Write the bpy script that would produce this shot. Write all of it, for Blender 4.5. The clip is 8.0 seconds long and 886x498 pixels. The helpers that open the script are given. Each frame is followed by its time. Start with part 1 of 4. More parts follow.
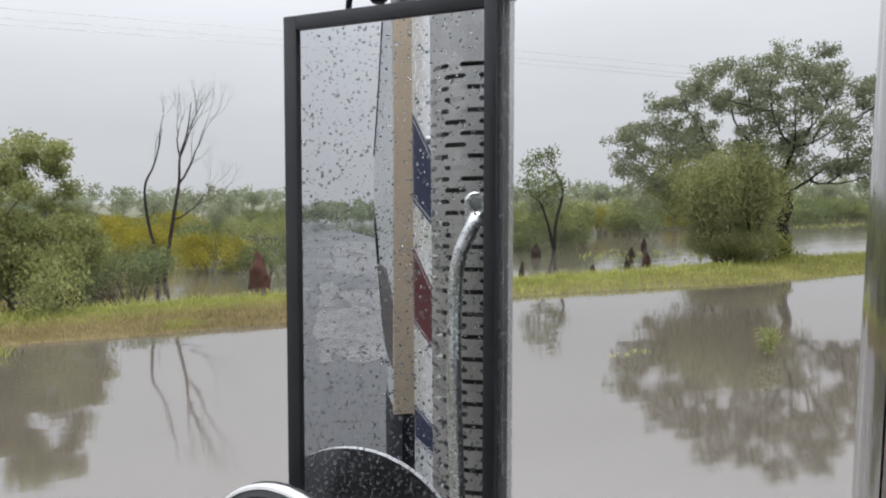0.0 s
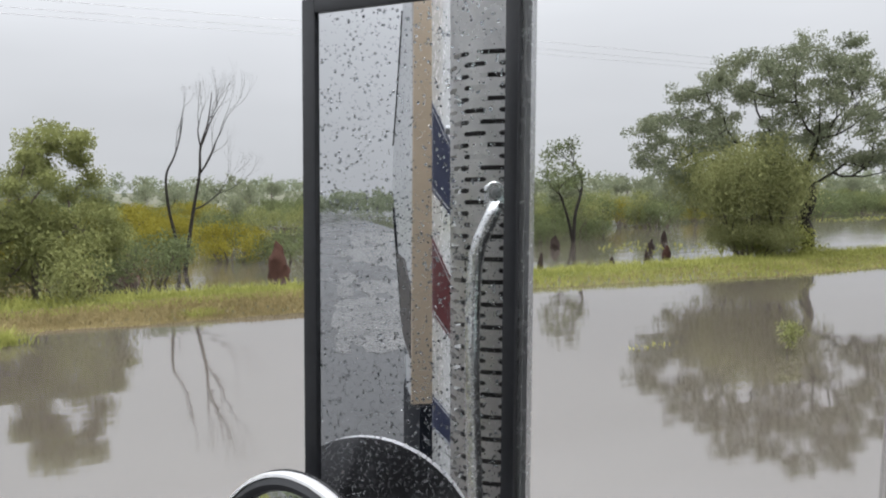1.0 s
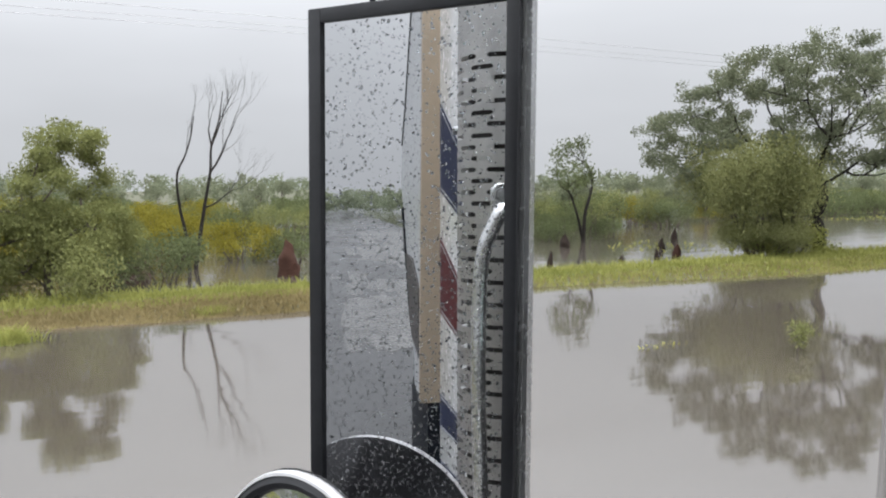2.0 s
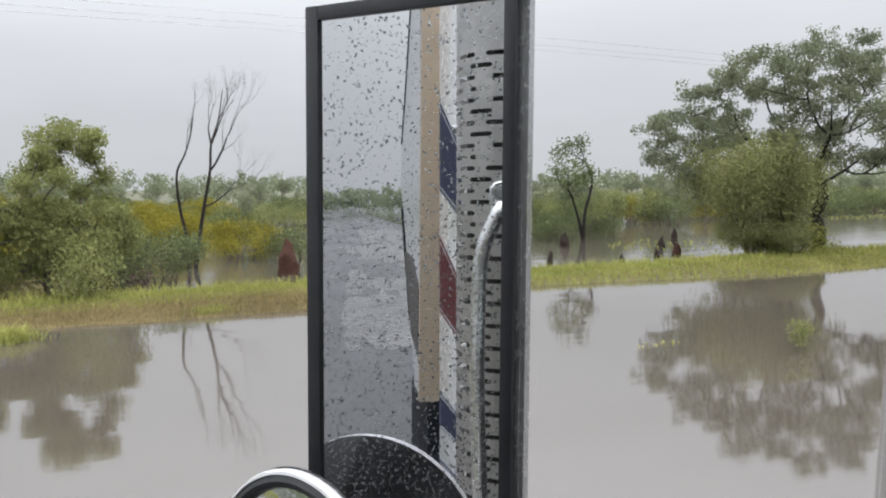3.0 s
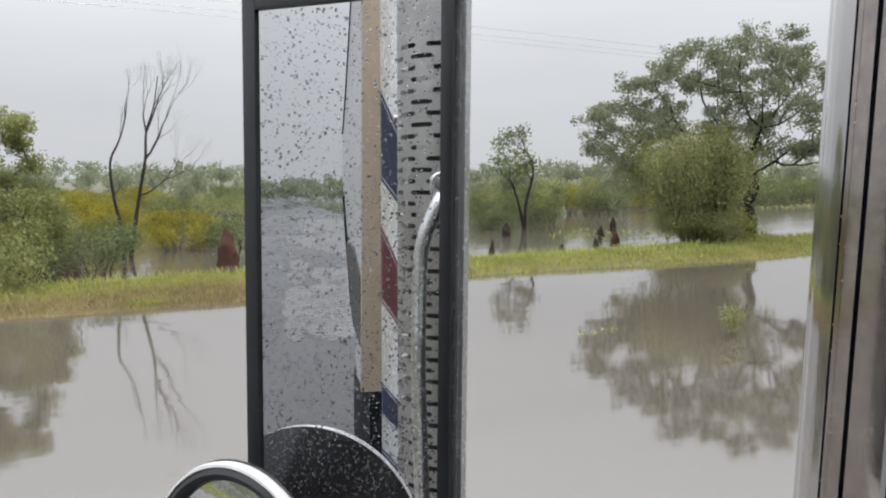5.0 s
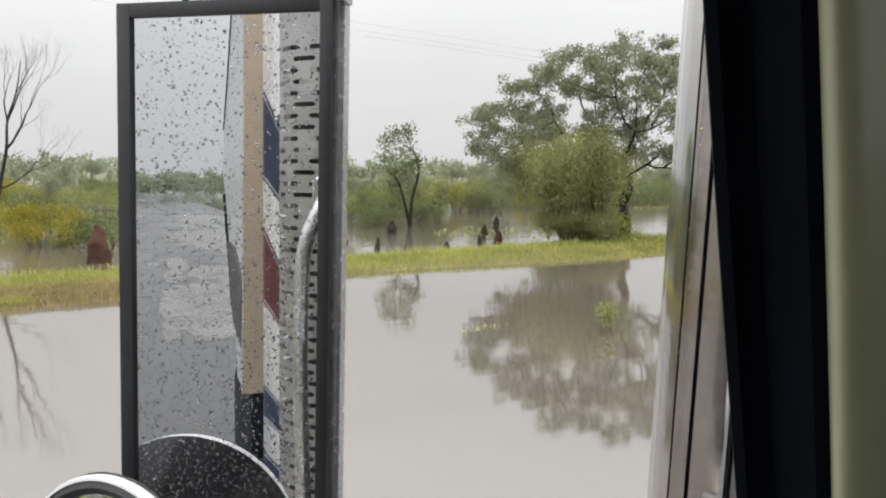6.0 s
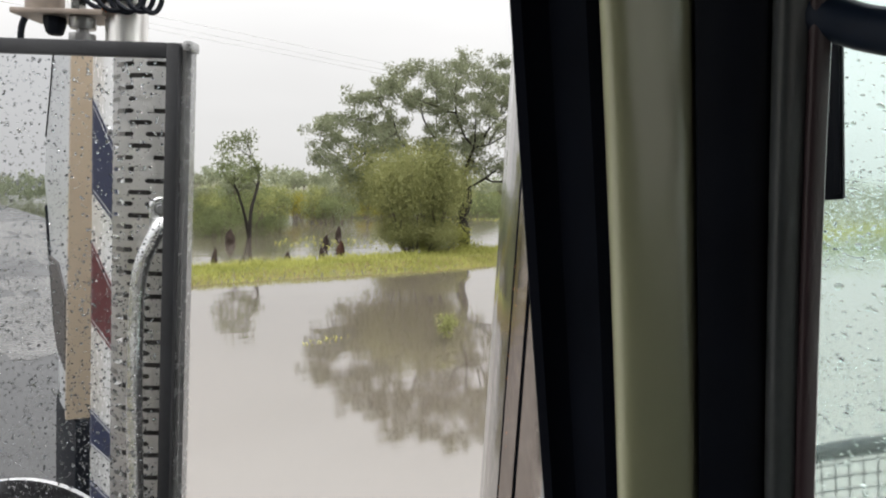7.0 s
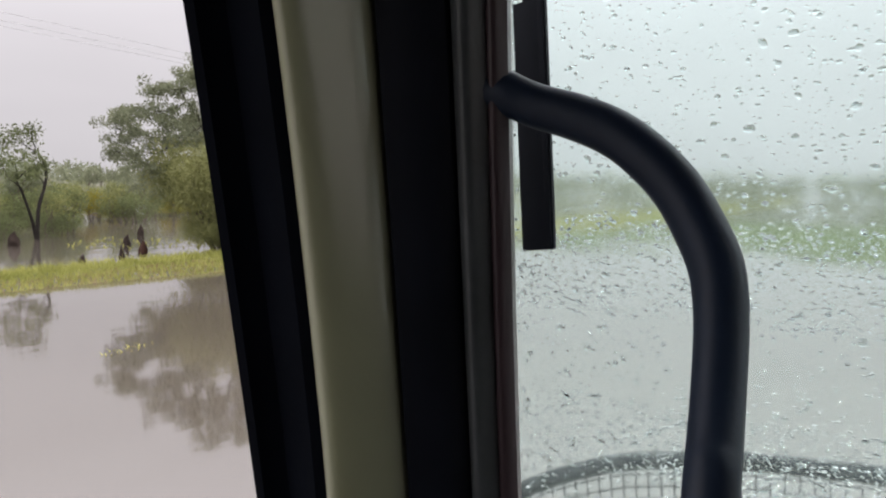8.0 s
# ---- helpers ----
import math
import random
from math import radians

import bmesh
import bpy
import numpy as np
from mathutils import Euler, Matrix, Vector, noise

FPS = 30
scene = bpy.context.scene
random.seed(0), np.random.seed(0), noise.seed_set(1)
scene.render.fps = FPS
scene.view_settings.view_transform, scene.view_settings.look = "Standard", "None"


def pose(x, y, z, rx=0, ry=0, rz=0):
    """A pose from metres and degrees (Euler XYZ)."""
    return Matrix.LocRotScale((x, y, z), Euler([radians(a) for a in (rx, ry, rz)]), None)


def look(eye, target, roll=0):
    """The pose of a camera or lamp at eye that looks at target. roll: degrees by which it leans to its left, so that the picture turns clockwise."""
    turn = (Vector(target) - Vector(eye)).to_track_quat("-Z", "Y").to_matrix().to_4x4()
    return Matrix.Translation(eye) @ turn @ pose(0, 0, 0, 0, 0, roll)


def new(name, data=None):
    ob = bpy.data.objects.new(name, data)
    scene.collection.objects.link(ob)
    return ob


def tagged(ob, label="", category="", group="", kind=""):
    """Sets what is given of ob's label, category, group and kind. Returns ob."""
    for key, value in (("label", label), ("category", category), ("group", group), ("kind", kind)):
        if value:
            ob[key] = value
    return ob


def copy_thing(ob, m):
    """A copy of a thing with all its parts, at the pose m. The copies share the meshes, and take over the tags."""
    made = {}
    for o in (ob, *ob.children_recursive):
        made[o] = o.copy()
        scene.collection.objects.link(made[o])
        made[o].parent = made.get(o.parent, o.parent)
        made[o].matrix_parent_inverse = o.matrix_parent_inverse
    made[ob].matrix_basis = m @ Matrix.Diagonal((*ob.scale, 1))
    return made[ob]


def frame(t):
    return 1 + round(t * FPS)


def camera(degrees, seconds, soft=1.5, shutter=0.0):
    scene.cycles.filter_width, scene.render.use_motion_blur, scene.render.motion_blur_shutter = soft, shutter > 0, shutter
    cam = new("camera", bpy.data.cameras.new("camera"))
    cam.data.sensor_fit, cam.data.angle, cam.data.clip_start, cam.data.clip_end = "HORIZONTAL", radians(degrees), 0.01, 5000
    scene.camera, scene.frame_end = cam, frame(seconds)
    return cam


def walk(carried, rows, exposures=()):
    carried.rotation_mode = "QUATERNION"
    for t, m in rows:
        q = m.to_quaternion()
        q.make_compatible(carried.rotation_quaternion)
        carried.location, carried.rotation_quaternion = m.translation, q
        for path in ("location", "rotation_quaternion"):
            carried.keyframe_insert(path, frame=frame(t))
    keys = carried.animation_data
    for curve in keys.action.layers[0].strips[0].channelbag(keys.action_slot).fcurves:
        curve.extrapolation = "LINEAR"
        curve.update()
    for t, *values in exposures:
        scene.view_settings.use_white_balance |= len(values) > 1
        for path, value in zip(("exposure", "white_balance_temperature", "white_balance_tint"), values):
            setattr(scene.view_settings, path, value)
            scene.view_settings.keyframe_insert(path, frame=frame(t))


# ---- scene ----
# X runs ahead along the road, Y to the truck's passenger side, z = 0 is the flood water.
cam = camera(59.24, 8.0, soft=2.1)
ROWS = [  # seconds, place, yaw, pitch, roll
    (0.0, -0.002, -0.012, 2.494, -25.80, -3.78, -0.96),
    (0.5, 0.002, 0.007, 2.486, -25.21, -4.18, -0.80),
    (1.0, 0.003, -0.000, 2.489, -24.42, -4.41, -0.68),
    (1.5, 0.002, -0.019, 2.497, -23.74, -4.45, -0.61),
    (3.0, 0.006, -0.018, 2.496, -23.70, -4.61, -0.65),
    (3.5, 0.004, -0.027, 2.499, -24.01, -4.63, -0.85),
    (4.0, 0.007, -0.036, 2.498, -24.53, -4.85, -0.85),
    (5.5, 0.003, -0.025, 2.500, -31.45, -5.67, -0.04),
    (6.0, -0.002, -0.058, 2.516, -36.34, -5.62, 0.53),
    (6.5, -0.003, -0.079, 2.532, -41.89, -5.19, 1.14),
    (7.0, -0.035, -0.095, 2.554, -47.93, -4.66, 1.80),
    (7.5, -0.039, -0.121, 2.578, -53.74, -4.03, 1.88),
    (8.0, 0.023, -0.134, 2.599, -61.40, -4.82, 1.13),
]
walk(cam, [(t, pose(x, y, z, 90 + p, 0, a) @ pose(0, 0, 0, 0, 0, r)) for t, x, y, z, a, p, r in ROWS],
     exposures=[(0.0, 0.0, 6500, 10), (4.2, 0.02, 6500, 10), (5.5, 0.10, 6700, 10), (6.5, 0.36, 6950, 9), (7.0, 0.36, 6950, 10), (7.5, 0.18, 6950, 18), (8.0, 0.04, 6850, 18)])

# ---- world and light: an even overcast ----
world = bpy.data.worlds.new("overcast")
scene.world = world
world.use_nodes = True
wn, wl = world.node_tree.nodes, world.node_tree.links
wn.clear()
sky = wn.new("ShaderNodeTexSky")
sky.sky_type, sky.sun_disc = "NISHITA", False
sky.sun_elevation, sky.sun_rotation = radians(55), radians(200)
grey = wn.new("ShaderNodeHueSaturation")
grey.inputs["Saturation"].default_value = 0.12
mixw = wn.new("ShaderNodeMix")
mixw.data_type = "RGBA"
mixw.inputs["Factor"].default_value = 0.9
mixw.inputs["B"].default_value = (6.0, 6.22, 6.6, 1)
# an overcast brightens towards the zenith
wco, wsep, wsq, wfac, wscale = (wn.new("ShaderNode" + k) for k in ("TexCoord", "SeparateXYZ", "Math", "Math", "VectorMath"))
wsq.operation, wfac.operation, wscale.operation = "MULTIPLY", "MULTIPLY_ADD", "SCALE"
wl.new(wco.outputs["Generated"], wsep.inputs[0])
wl.new(wsep.outputs["Z"], wsq.inputs[0])
wl.new(wsep.outputs["Z"], wsq.inputs[1])
wl.new(wsq.outputs[0], wfac.inputs[0])
wfac.inputs[1].default_value, wfac.inputs[2].default_value = 7.8, 1.0
back = wn.new("ShaderNodeBackground")
back.inputs["Strength"].default_value = 0.1
outw = wn.new("ShaderNodeOutputWorld")
wl.new(sky.outputs[0], grey.inputs["Color"])
wl.new(grey.outputs[0], mixw.inputs["A"])
cloud, cmap, cmr, cmul = (wn.new("ShaderNode" + k) for k in ("TexNoise", "Mapping", "MapRange", "Math"))
cmap.inputs["Scale"].default_value = (1.0, 1.0, 3.2)
cloud.inputs["Scale"].default_value, cloud.inputs["Detail"].default_value = 2.4, 3
cmr.inputs["From Min"].default_value, cmr.inputs["From Max"].default_value, cmr.inputs["To Min"].default_value, cmr.inputs["To Max"].default_value = 0.3, 0.7, 0.95, 1.05
cmul.operation = "MULTIPLY"
wl.new(wco.outputs["Generated"], cmap.inputs["Vector"])
wl.new(cmap.outputs[0], cloud.inputs["Vector"])
wl.new(cloud.outputs["Fac"], cmr.inputs["Value"])
wl.new(cmr.outputs[0], cmul.inputs[0])
wl.new(wfac.outputs[0], cmul.inputs[1])
wl.new(mixw.outputs["Result"], wscale.inputs[0])
wl.new(cmul.outputs[0], wscale.inputs["Scale"])
wl.new(wscale.outputs[0], back.inputs["Color"])
wl.new(back.outputs[0], outw.inputs["Surface"])
sun = new("sun", bpy.data.lights.new("sun", "SUN"))
sun.data.energy, sun.data.angle, sun.data.color = 1.5, radians(25), (1.0, 0.97, 0.93)
sun.matrix_world = look((0, 0, 40), (-8, 14, 0))


# ---- materials ----
def material(name, colour, rough=0.6, metal=0.0, vary=0.25, scale=3.0, bump=0.0, bump_scale=40.0, coat=0.0, rough_vary=0.1, island=0.0, per_object=0.0, spec=0.5, second=None):
    """A procedural surface: colour varied at two scales, uneven gloss and fine relief."""
    m = bpy.data.materials.new(name)
    m.use_nodes = True
    n, l = m.node_tree.nodes, m.node_tree.links
    bsdf = n["Principled BSDF"]
    co = n.new("ShaderNodeTexCoord")
    coarse, fine = n.new("ShaderNodeTexNoise"), n.new("ShaderNodeTexNoise")
    coarse.inputs["Scale"].default_value, coarse.inputs["Detail"].default_value = scale, 4
    fine.inputs["Scale"].default_value, fine.inputs["Detail"].default_value = scale * 9, 3
    for t in (coarse, fine):
        l.new(co.outputs["Object"], t.inputs["Vector"])
    add = n.new("ShaderNodeMath")
    add.operation = "MULTIPLY_ADD"
    l.new(fine.outputs["Fac"], add.inputs[0])
    add.inputs[1].default_value = 0.5
    l.new(coarse.outputs["Fac"], add.inputs[2])
    last = add.outputs[0]
    if island or per_object:
        src = n.new("ShaderNodeNewGeometry") if island else n.new("ShaderNodeObjectInfo")
        out = src.outputs["Random Per Island"] if island else src.outputs["Random"]
        more = n.new("ShaderNodeMath")
        more.operation = "MULTIPLY_ADD"
        l.new(out, more.inputs[0])
        more.inputs[1].default_value = island or per_object
        l.new(last, more.inputs[2])
        last = more.outputs[0]
    ramp = n.new("ShaderNodeMapRange")
    ramp.inputs["From Min"].default_value, ramp.inputs["From Max"].default_value = 0.45, 1.05 + (island or per_object)
    l.new(last, ramp.inputs["Value"])
    mix = n.new("ShaderNodeMix")
    mix.data_type = "RGBA"
    dark = tuple(c * (1 - vary) for c in colour)
    light = second or tuple(min(1, c * (1 + vary)) for c in colour)
    mix.inputs["A"].default_value, mix.inputs["B"].default_value = (*dark, 1), (*light, 1)
    l.new(ramp.outputs[0], mix.inputs["Factor"])
    l.new(mix.outputs["Result"], bsdf.inputs["Base Color"])
    rr = n.new("ShaderNodeMapRange")
    rr.inputs["To Min"].default_value, rr.inputs["To Max"].default_value = max(0, rough - rough_vary), min(1, rough + rough_vary)
    l.new(fine.outputs["Fac"], rr.inputs["Value"])
    l.new(rr.outputs[0], bsdf.inputs["Roughness"])
    bsdf.inputs["Metallic"].default_value = metal
    bsdf.inputs["Coat Weight"].default_value = coat
    bsdf.inputs["Specular IOR Level"].default_value = spec
    if bump:
        tex, b = n.new("ShaderNodeTexNoise"), n.new("ShaderNodeBump")
        tex.inputs["Scale"].default_value, tex.inputs["Detail"].default_value = bump_scale, 5
        l.new(co.outputs["Object"], tex.inputs["Vector"])
        b.inputs["Strength"].default_value, b.inputs["Distance"].default_value = bump, 0.3 / bump_scale
        l.new(tex.outputs["Fac"], b.inputs["Height"])
        l.new(b.outputs[0], bsdf.inputs["Normal"])
    return m


def leaf_material(name, colour, second, through_light=0.35):
    m = material(name, colour, 0.85, 0, 0.3, 0.6, island=0.2, second=second, spec=0.08)
    n, l = m.node_tree.nodes, m.node_tree.links
    bsdf, out = n["Principled BSDF"], n["Material Output"]
    tr, mx = n.new("ShaderNodeBsdfTranslucent"), n.new("ShaderNodeMixShader")
    src = bsdf.inputs["Base Color"].links[0].from_socket
    l.new(src, tr.inputs["Color"])
    mx.inputs["Fac"].default_value = through_light
    l.new(bsdf.outputs[0], mx.inputs[1])
    l.new(tr.outputs[0], mx.inputs[2])
    l.new(mx.outputs[0], out.inputs["Surface"])
    return m


def water_material():
    m = bpy.data.materials.new("muddy_water")
    m.use_nodes = True
    n, l = m.node_tree.nodes, m.node_tree.links
    b = n["Principled BSDF"]
    co = n.new("ShaderNodeTexCoord")
    mp = n.new("ShaderNodeMapping")
    mp.inputs["Scale"].default_value = (0.35, 1.0, 1.0)
    l.new(co.outputs["Object"], mp.inputs["Vector"])
    big, small, mud = (n.new("ShaderNodeTexNoise") for _ in range(3))
    big.inputs["Scale"].default_value, small.inputs["Scale"].default_value, mud.inputs["Scale"].default_value = 0.9, 5.0, 0.12
    big.inputs["Detail"].default_value = small.inputs["Detail"].default_value = 2
    for t in (big, small):
        l.new(mp.outputs[0], t.inputs["Vector"])
    l.new(co.outputs["Object"], mud.inputs["Vector"])
    mix = n.new("ShaderNodeMix")
    mix.data_type = "RGBA"
    mix.inputs["A"].default_value, mix.inputs["B"].default_value = (0.056, 0.047, 0.039, 1), (0.082, 0.070, 0.058, 1)
    l.new(mud.outputs["Fac"], mix.inputs["Factor"])
    l.new(mix.outputs["Result"], b.inputs["Base Color"])
    b1, b2 = n.new("ShaderNodeBump"), n.new("ShaderNodeBump")
    b1.inputs["Strength"].default_value, b1.inputs["Distance"].default_value = 0.24, 0.015
    b2.inputs["Strength"].default_value, b2.inputs["Distance"].default_value = 0.12, 0.007
    l.new(big.outputs["Fac"], b1.inputs["Height"])
    l.new(small.outputs["Fac"], b2.inputs["Height"])
    l.new(b1.outputs[0], b2.inputs["Normal"])
    l.new(b2.outputs[0], b.inputs["Normal"])
    b.inputs["IOR"].default_value = 2.4
    # sheltered water by the road lies still, the open swamp beyond the bank is ruffled by the wind
    sep = n.new("ShaderNodeSeparateXYZ")
    l.new(co.outputs["Object"], sep.inputs[0])
    for lo, hi, sock in ((0.05, 0.09, b.inputs["Roughness"]), (0.45, 1.0, b1.inputs["Strength"])):
        wind = n.new("ShaderNodeMapRange")
        wind.inputs["From Min"].default_value, wind.inputs["From Max"].default_value = 19.0, 25.0
        wind.inputs["To Min"].default_value, wind.inputs["To Max"].default_value = lo, hi
        l.new(sep.outputs["Y"], wind.inputs["Value"])
        l.new(wind.outputs[0], sock)
    return m


def glass_material(name, tint, rough=0.0, ior=1.45):
    m = bpy.data.materials.new(name)
    m.use_nodes = True
    b = m.node_tree.nodes["Principled BSDF"]
    b.inputs["Base Color"].default_value = (*tint, 1)
    b.inputs["Transmission Weight"].default_value, b.inputs["Roughness"].default_value, b.inputs["IOR"].default_value = 1.0, rough, ior
    return m


WATER = water_material()
SOIL = material("wet_soil", (0.075, 0.075, 0.042), 0.85, 0, 0.35, 0.8, 0.6, 12)
ASPHALT = material("wet_asphalt", (0.022, 0.022, 0.022), 0.28, 0, 0.3, 1.2, 0.35, 60, rough_vary=0.2, spec=0.4)
an, al = ASPHALT.node_tree.nodes, ASPHALT.node_tree.links
pud, pmap, pco, pst = an.new("ShaderNodeTexNoise"), an.new("ShaderNodeMapping"), an.new("ShaderNodeTexCoord"), an.new("ShaderNodeMapRange")
pmap.inputs["Scale"].default_value = (0.22, 0.6, 1.0)
pud.inputs["Scale"].default_value, pud.inputs["Detail"].default_value = 1.0, 4
pst.inputs["From Min"].default_value, pst.inputs["From Max"].default_value, pst.inputs["To Min"].default_value, pst.inputs["To Max"].default_value = 0.38, 0.66, 0.36, 0.10
al.new(pco.outputs["Object"], pmap.inputs["Vector"])
al.new(pmap.outputs[0], pud.inputs["Vector"])
al.new(pud.outputs["Fac"], pst.inputs["Value"])
al.new(pst.outputs[0], an["Principled BSDF"].inputs["Roughness"])
GRASS = leaf_material("green_grass", (0.23, 0.255, 0.06), (0.40, 0.40, 0.13))
GRASS_AHEAD = leaf_material("wet_grass", (0.11, 0.165, 0.075), (0.22, 0.275, 0.125))
DRY_GRASS = leaf_material("dry_grass", (0.25, 0.20, 0.09), (0.37, 0.30, 0.155))
LEAF_GUM = leaf_material("gum_leaf", (0.125, 0.145, 0.09), (0.245, 0.262, 0.17))
LEAF_FRESH = leaf_material("fresh_leaf", (0.175, 0.193, 0.070), (0.272, 0.285, 0.115))
LEAF_BUSH = leaf_material("bush_leaf", (0.185, 0.198, 0.080), (0.285, 0.295, 0.130))
LEAF_OLIVE = leaf_material("olive_shrub_leaf", (0.165, 0.148, 0.022), (0.270, 0.240, 0.040))
LEAF_DARK = leaf_material("dark_shrub_leaf", (0.088, 0.110, 0.050), (0.170, 0.195, 0.092))
# far gum leaves: grey-green, made paler to put distance haze into the colour
LEAF_HAZED = leaf_material("hazed_far_leaf", (0.171, 0.205, 0.139), (0.291, 0.317, 0.212))
BARK = material("grey_brown_bark", (0.085, 0.07, 0.056), 0.9, 0, 0.4, 5, 0.8, 25, spec=0.15)
DEAD = material("dead_wood", (0.022, 0.019, 0.017), 0.9, 0, 0.4, 5, 0.8, 25, spec=0.1)
MOUND = material("red_termite_earth", (0.052, 0.027, 0.02), 0.95, 0, 0.4, 3, 1.0, 14, spec=0.1)
MOUND_DARK = material("dark_termite_earth", (0.030, 0.022, 0.018), 0.95, 0, 0.4, 3, 1.0, 14, spec=0.1)
WIRE = material("wire", (0.3, 0.3, 0.31), 0.5, 0.6)
RUBBER = material("black_rubber", (0.022, 0.023, 0.026), 0.34, 0, 0.3, 20, 0.15, 300)
SEAL = material("black_window_seal", (0.003, 0.004, 0.007), 0.8, 0, 0.3, 20, 0.1, 200, spec=0.04)
SEAL_GREY = material("grey_black_seal", (0.058, 0.064, 0.066), 0.35, 0, 0.2, 20, 0.1, 200)
TRIM = material("olive_grey_trim", (0.35, 0.355, 0.215), 0.42, 0, 0.05, 3, 0.03, 300, rough_vary=0.02, coat=1.0)
TRIM.node_tree.nodes["Principled BSDF"].inputs["Coat Roughness"].default_value = 0.24
TRIM.node_tree.nodes["Principled BSDF"].inputs["Coat IOR"].default_value = 1.75
BOWL = material("black_bowl_plastic", (0.02, 0.02, 0.022), 0.25, 0, 0.2, 20, 0.1, 200)
PLASTIC = material("dark_plastic", (0.006, 0.008, 0.013), 0.6, 0, 0.2, 20, 0.1, 300, spec=0.15)
HANDLE = material("blue_black_handle_coating", (0.010, 0.020, 0.040), 0.5, 0, 0.2, 20, 0.1, 200, spec=0.3)
LINING = material("dark_cab_lining", (0.03, 0.03, 0.03), 0.85, 0, 0.3, 8, 0.2, 120)
MIRROR = material("mirror_glass", (0.675, 0.685, 0.70), 0.0, 1.0, 0.01, 3, rough_vary=0.0)
PIPE_DARK = material("dark_pipe", (0.03, 0.028, 0.026), 0.8, 0.2, 0.4, 9, 0.4, 60)
STEEL = material("stainless_steel", (0.83, 0.82, 0.80), 0.34, 1.0, 0.12, 6, 0.05, 90, rough_vary=0.08)
TUBE_STEEL = material("brushed_tube_steel", (0.80, 0.80, 0.79), 0.25, 1.0, 0.1, 9, 0.1, 120)
DULL_STEEL = material("galvanised_steel", (0.42, 0.42, 0.42), 0.35, 1.0, 0.2, 9, 0.15, 120, rough_vary=0.12)
CASTING = material("cast_bracket", (0.24, 0.20, 0.17), 0.5, 0.6, 0.3, 14, 0.3, 90)
CHROME = material("chrome", (0.8, 0.8, 0.8), 0.08, 1.0, 0.05, 9)
SHELL = material("grey_mirror_shell", (0.34, 0.345, 0.35), 0.25, 0.7, 0.2, 12, 0.1, 100)
WHITE = material("white_paint", (0.74, 0.74, 0.72), 0.25, 0, 0.06, 3, coat=0.4)
SILVER = material("silver_cab_paint", (0.42, 0.41, 0.40), 0.09, 0.9, 0.1, 3, coat=0.5, rough_vary=0.04)
BEIGE = material("beige_paint", (0.43, 0.35, 0.26), 0.35, 0, 0.08, 4, coat=0.2)
BLUE = material("navy_decal", (0.022, 0.028, 0.062), 0.6, 0, 0.15, 6, spec=0.08)
RED = material("maroon_decal", (0.095, 0.022, 0.024), 0.6, 0, 0.15, 6, spec=0.08)
BROWN_STEEL = material("stain_and_reflection_steel", (0.34, 0.305, 0.285), 0.14, 0.92, 0.25, 7, 0.05, 60, rough_vary=0.06)
COPPER = material("copper_bead", (0.75, 0.42, 0.22), 0.2, 1.0, 0.1, 20)
EDGE_RED = material("maroon_edge_paint", (0.055, 0.034, 0.038), 0.4, 0, 0.15, 6)
PALE = material("pale_grey_panel", (0.46, 0.47, 0.48), 0.3, 0, 0.08, 4)
MUDDY = material("muddy_dark_steel", (0.05, 0.042, 0.038), 0.5, 0, 0.4, 9, 0.3, 60)
RIM = material("pale_rim_metal", (0.62, 0.62, 0.63), 0.38, 0.35, 0.08, 12, 0.05, 90)
AMBER = material("amber_lens", (0.75, 0.16, 0.03), 0.2, 0, 0.1, 20)
TYRE = material("tyre", (0.02, 0.02, 0.02), 0.8, 0, 0.3, 20, 0.4, 40)
SCREEN_DROP = glass_material("screen_rain_drop", (0.74, 0.78, 0.78), 0.0, 1.36)
DROP = glass_material("rain_drop", (0.74, 0.76, 0.77), 0.0, 1.36)
PUDDLE = material("churned_muddy_water", (0.075, 0.073, 0.070), 0.26, 0, 0.5, 0.9, 0.6, 3.0, rough_vary=0.2)
SCREEN = glass_material("green_tinted_glass", (0.83, 0.975, 0.95), 0.2, 1.1)

# a wet film on the screen scatters some of the daylight
sn, sl = SCREEN.node_tree.nodes, SCREEN.node_tree.links
film_tr, film_mix = sn.new("ShaderNodeBsdfTranslucent"), sn.new("ShaderNodeMixShader")
film_tr.inputs["Color"].default_value = (0.76, 0.93, 0.87, 1)
film_mix.inputs["Fac"].default_value = 0.035
sl.new(sn["Principled BSDF"].outputs[0], film_mix.inputs[1])
sl.new(film_tr.outputs[0], film_mix.inputs[2])
sl.new(film_mix.outputs[0], sn["Material Output"].inputs["Surface"])


# ---- building helpers ----
def mesh_of(bm, name, mat, smooth=True):
    me = bpy.data.meshes.new(name)
    bm.normal_update()
    bm.to_mesh(me)
    bm.free()
    me.materials.append(mat)
    if smooth:
        for p in me.polygons:
            p.use_smooth = True
        me.set_sharp_from_angle(angle=radians(38))
    return me


def thing(name, place, label, category, group="", kind=""):
    ob = new(name)
    ob.location = place
    ob.empty_display_size = 0.1
    return tagged(ob, label, category, group, kind)


def part(name, bm, mat, parent, label=""):
    """bm, in world coordinates, as one mesh under a thing or a part."""
    ob = new(name, mesh_of(bm, name, mat) if isinstance(bm, bmesh.types.BMesh) else bm)
    ob.parent = parent
    if parent.type == "EMPTY":
        ob.matrix_parent_inverse = Matrix.Translation(-parent.location)
    return tagged(ob, label)


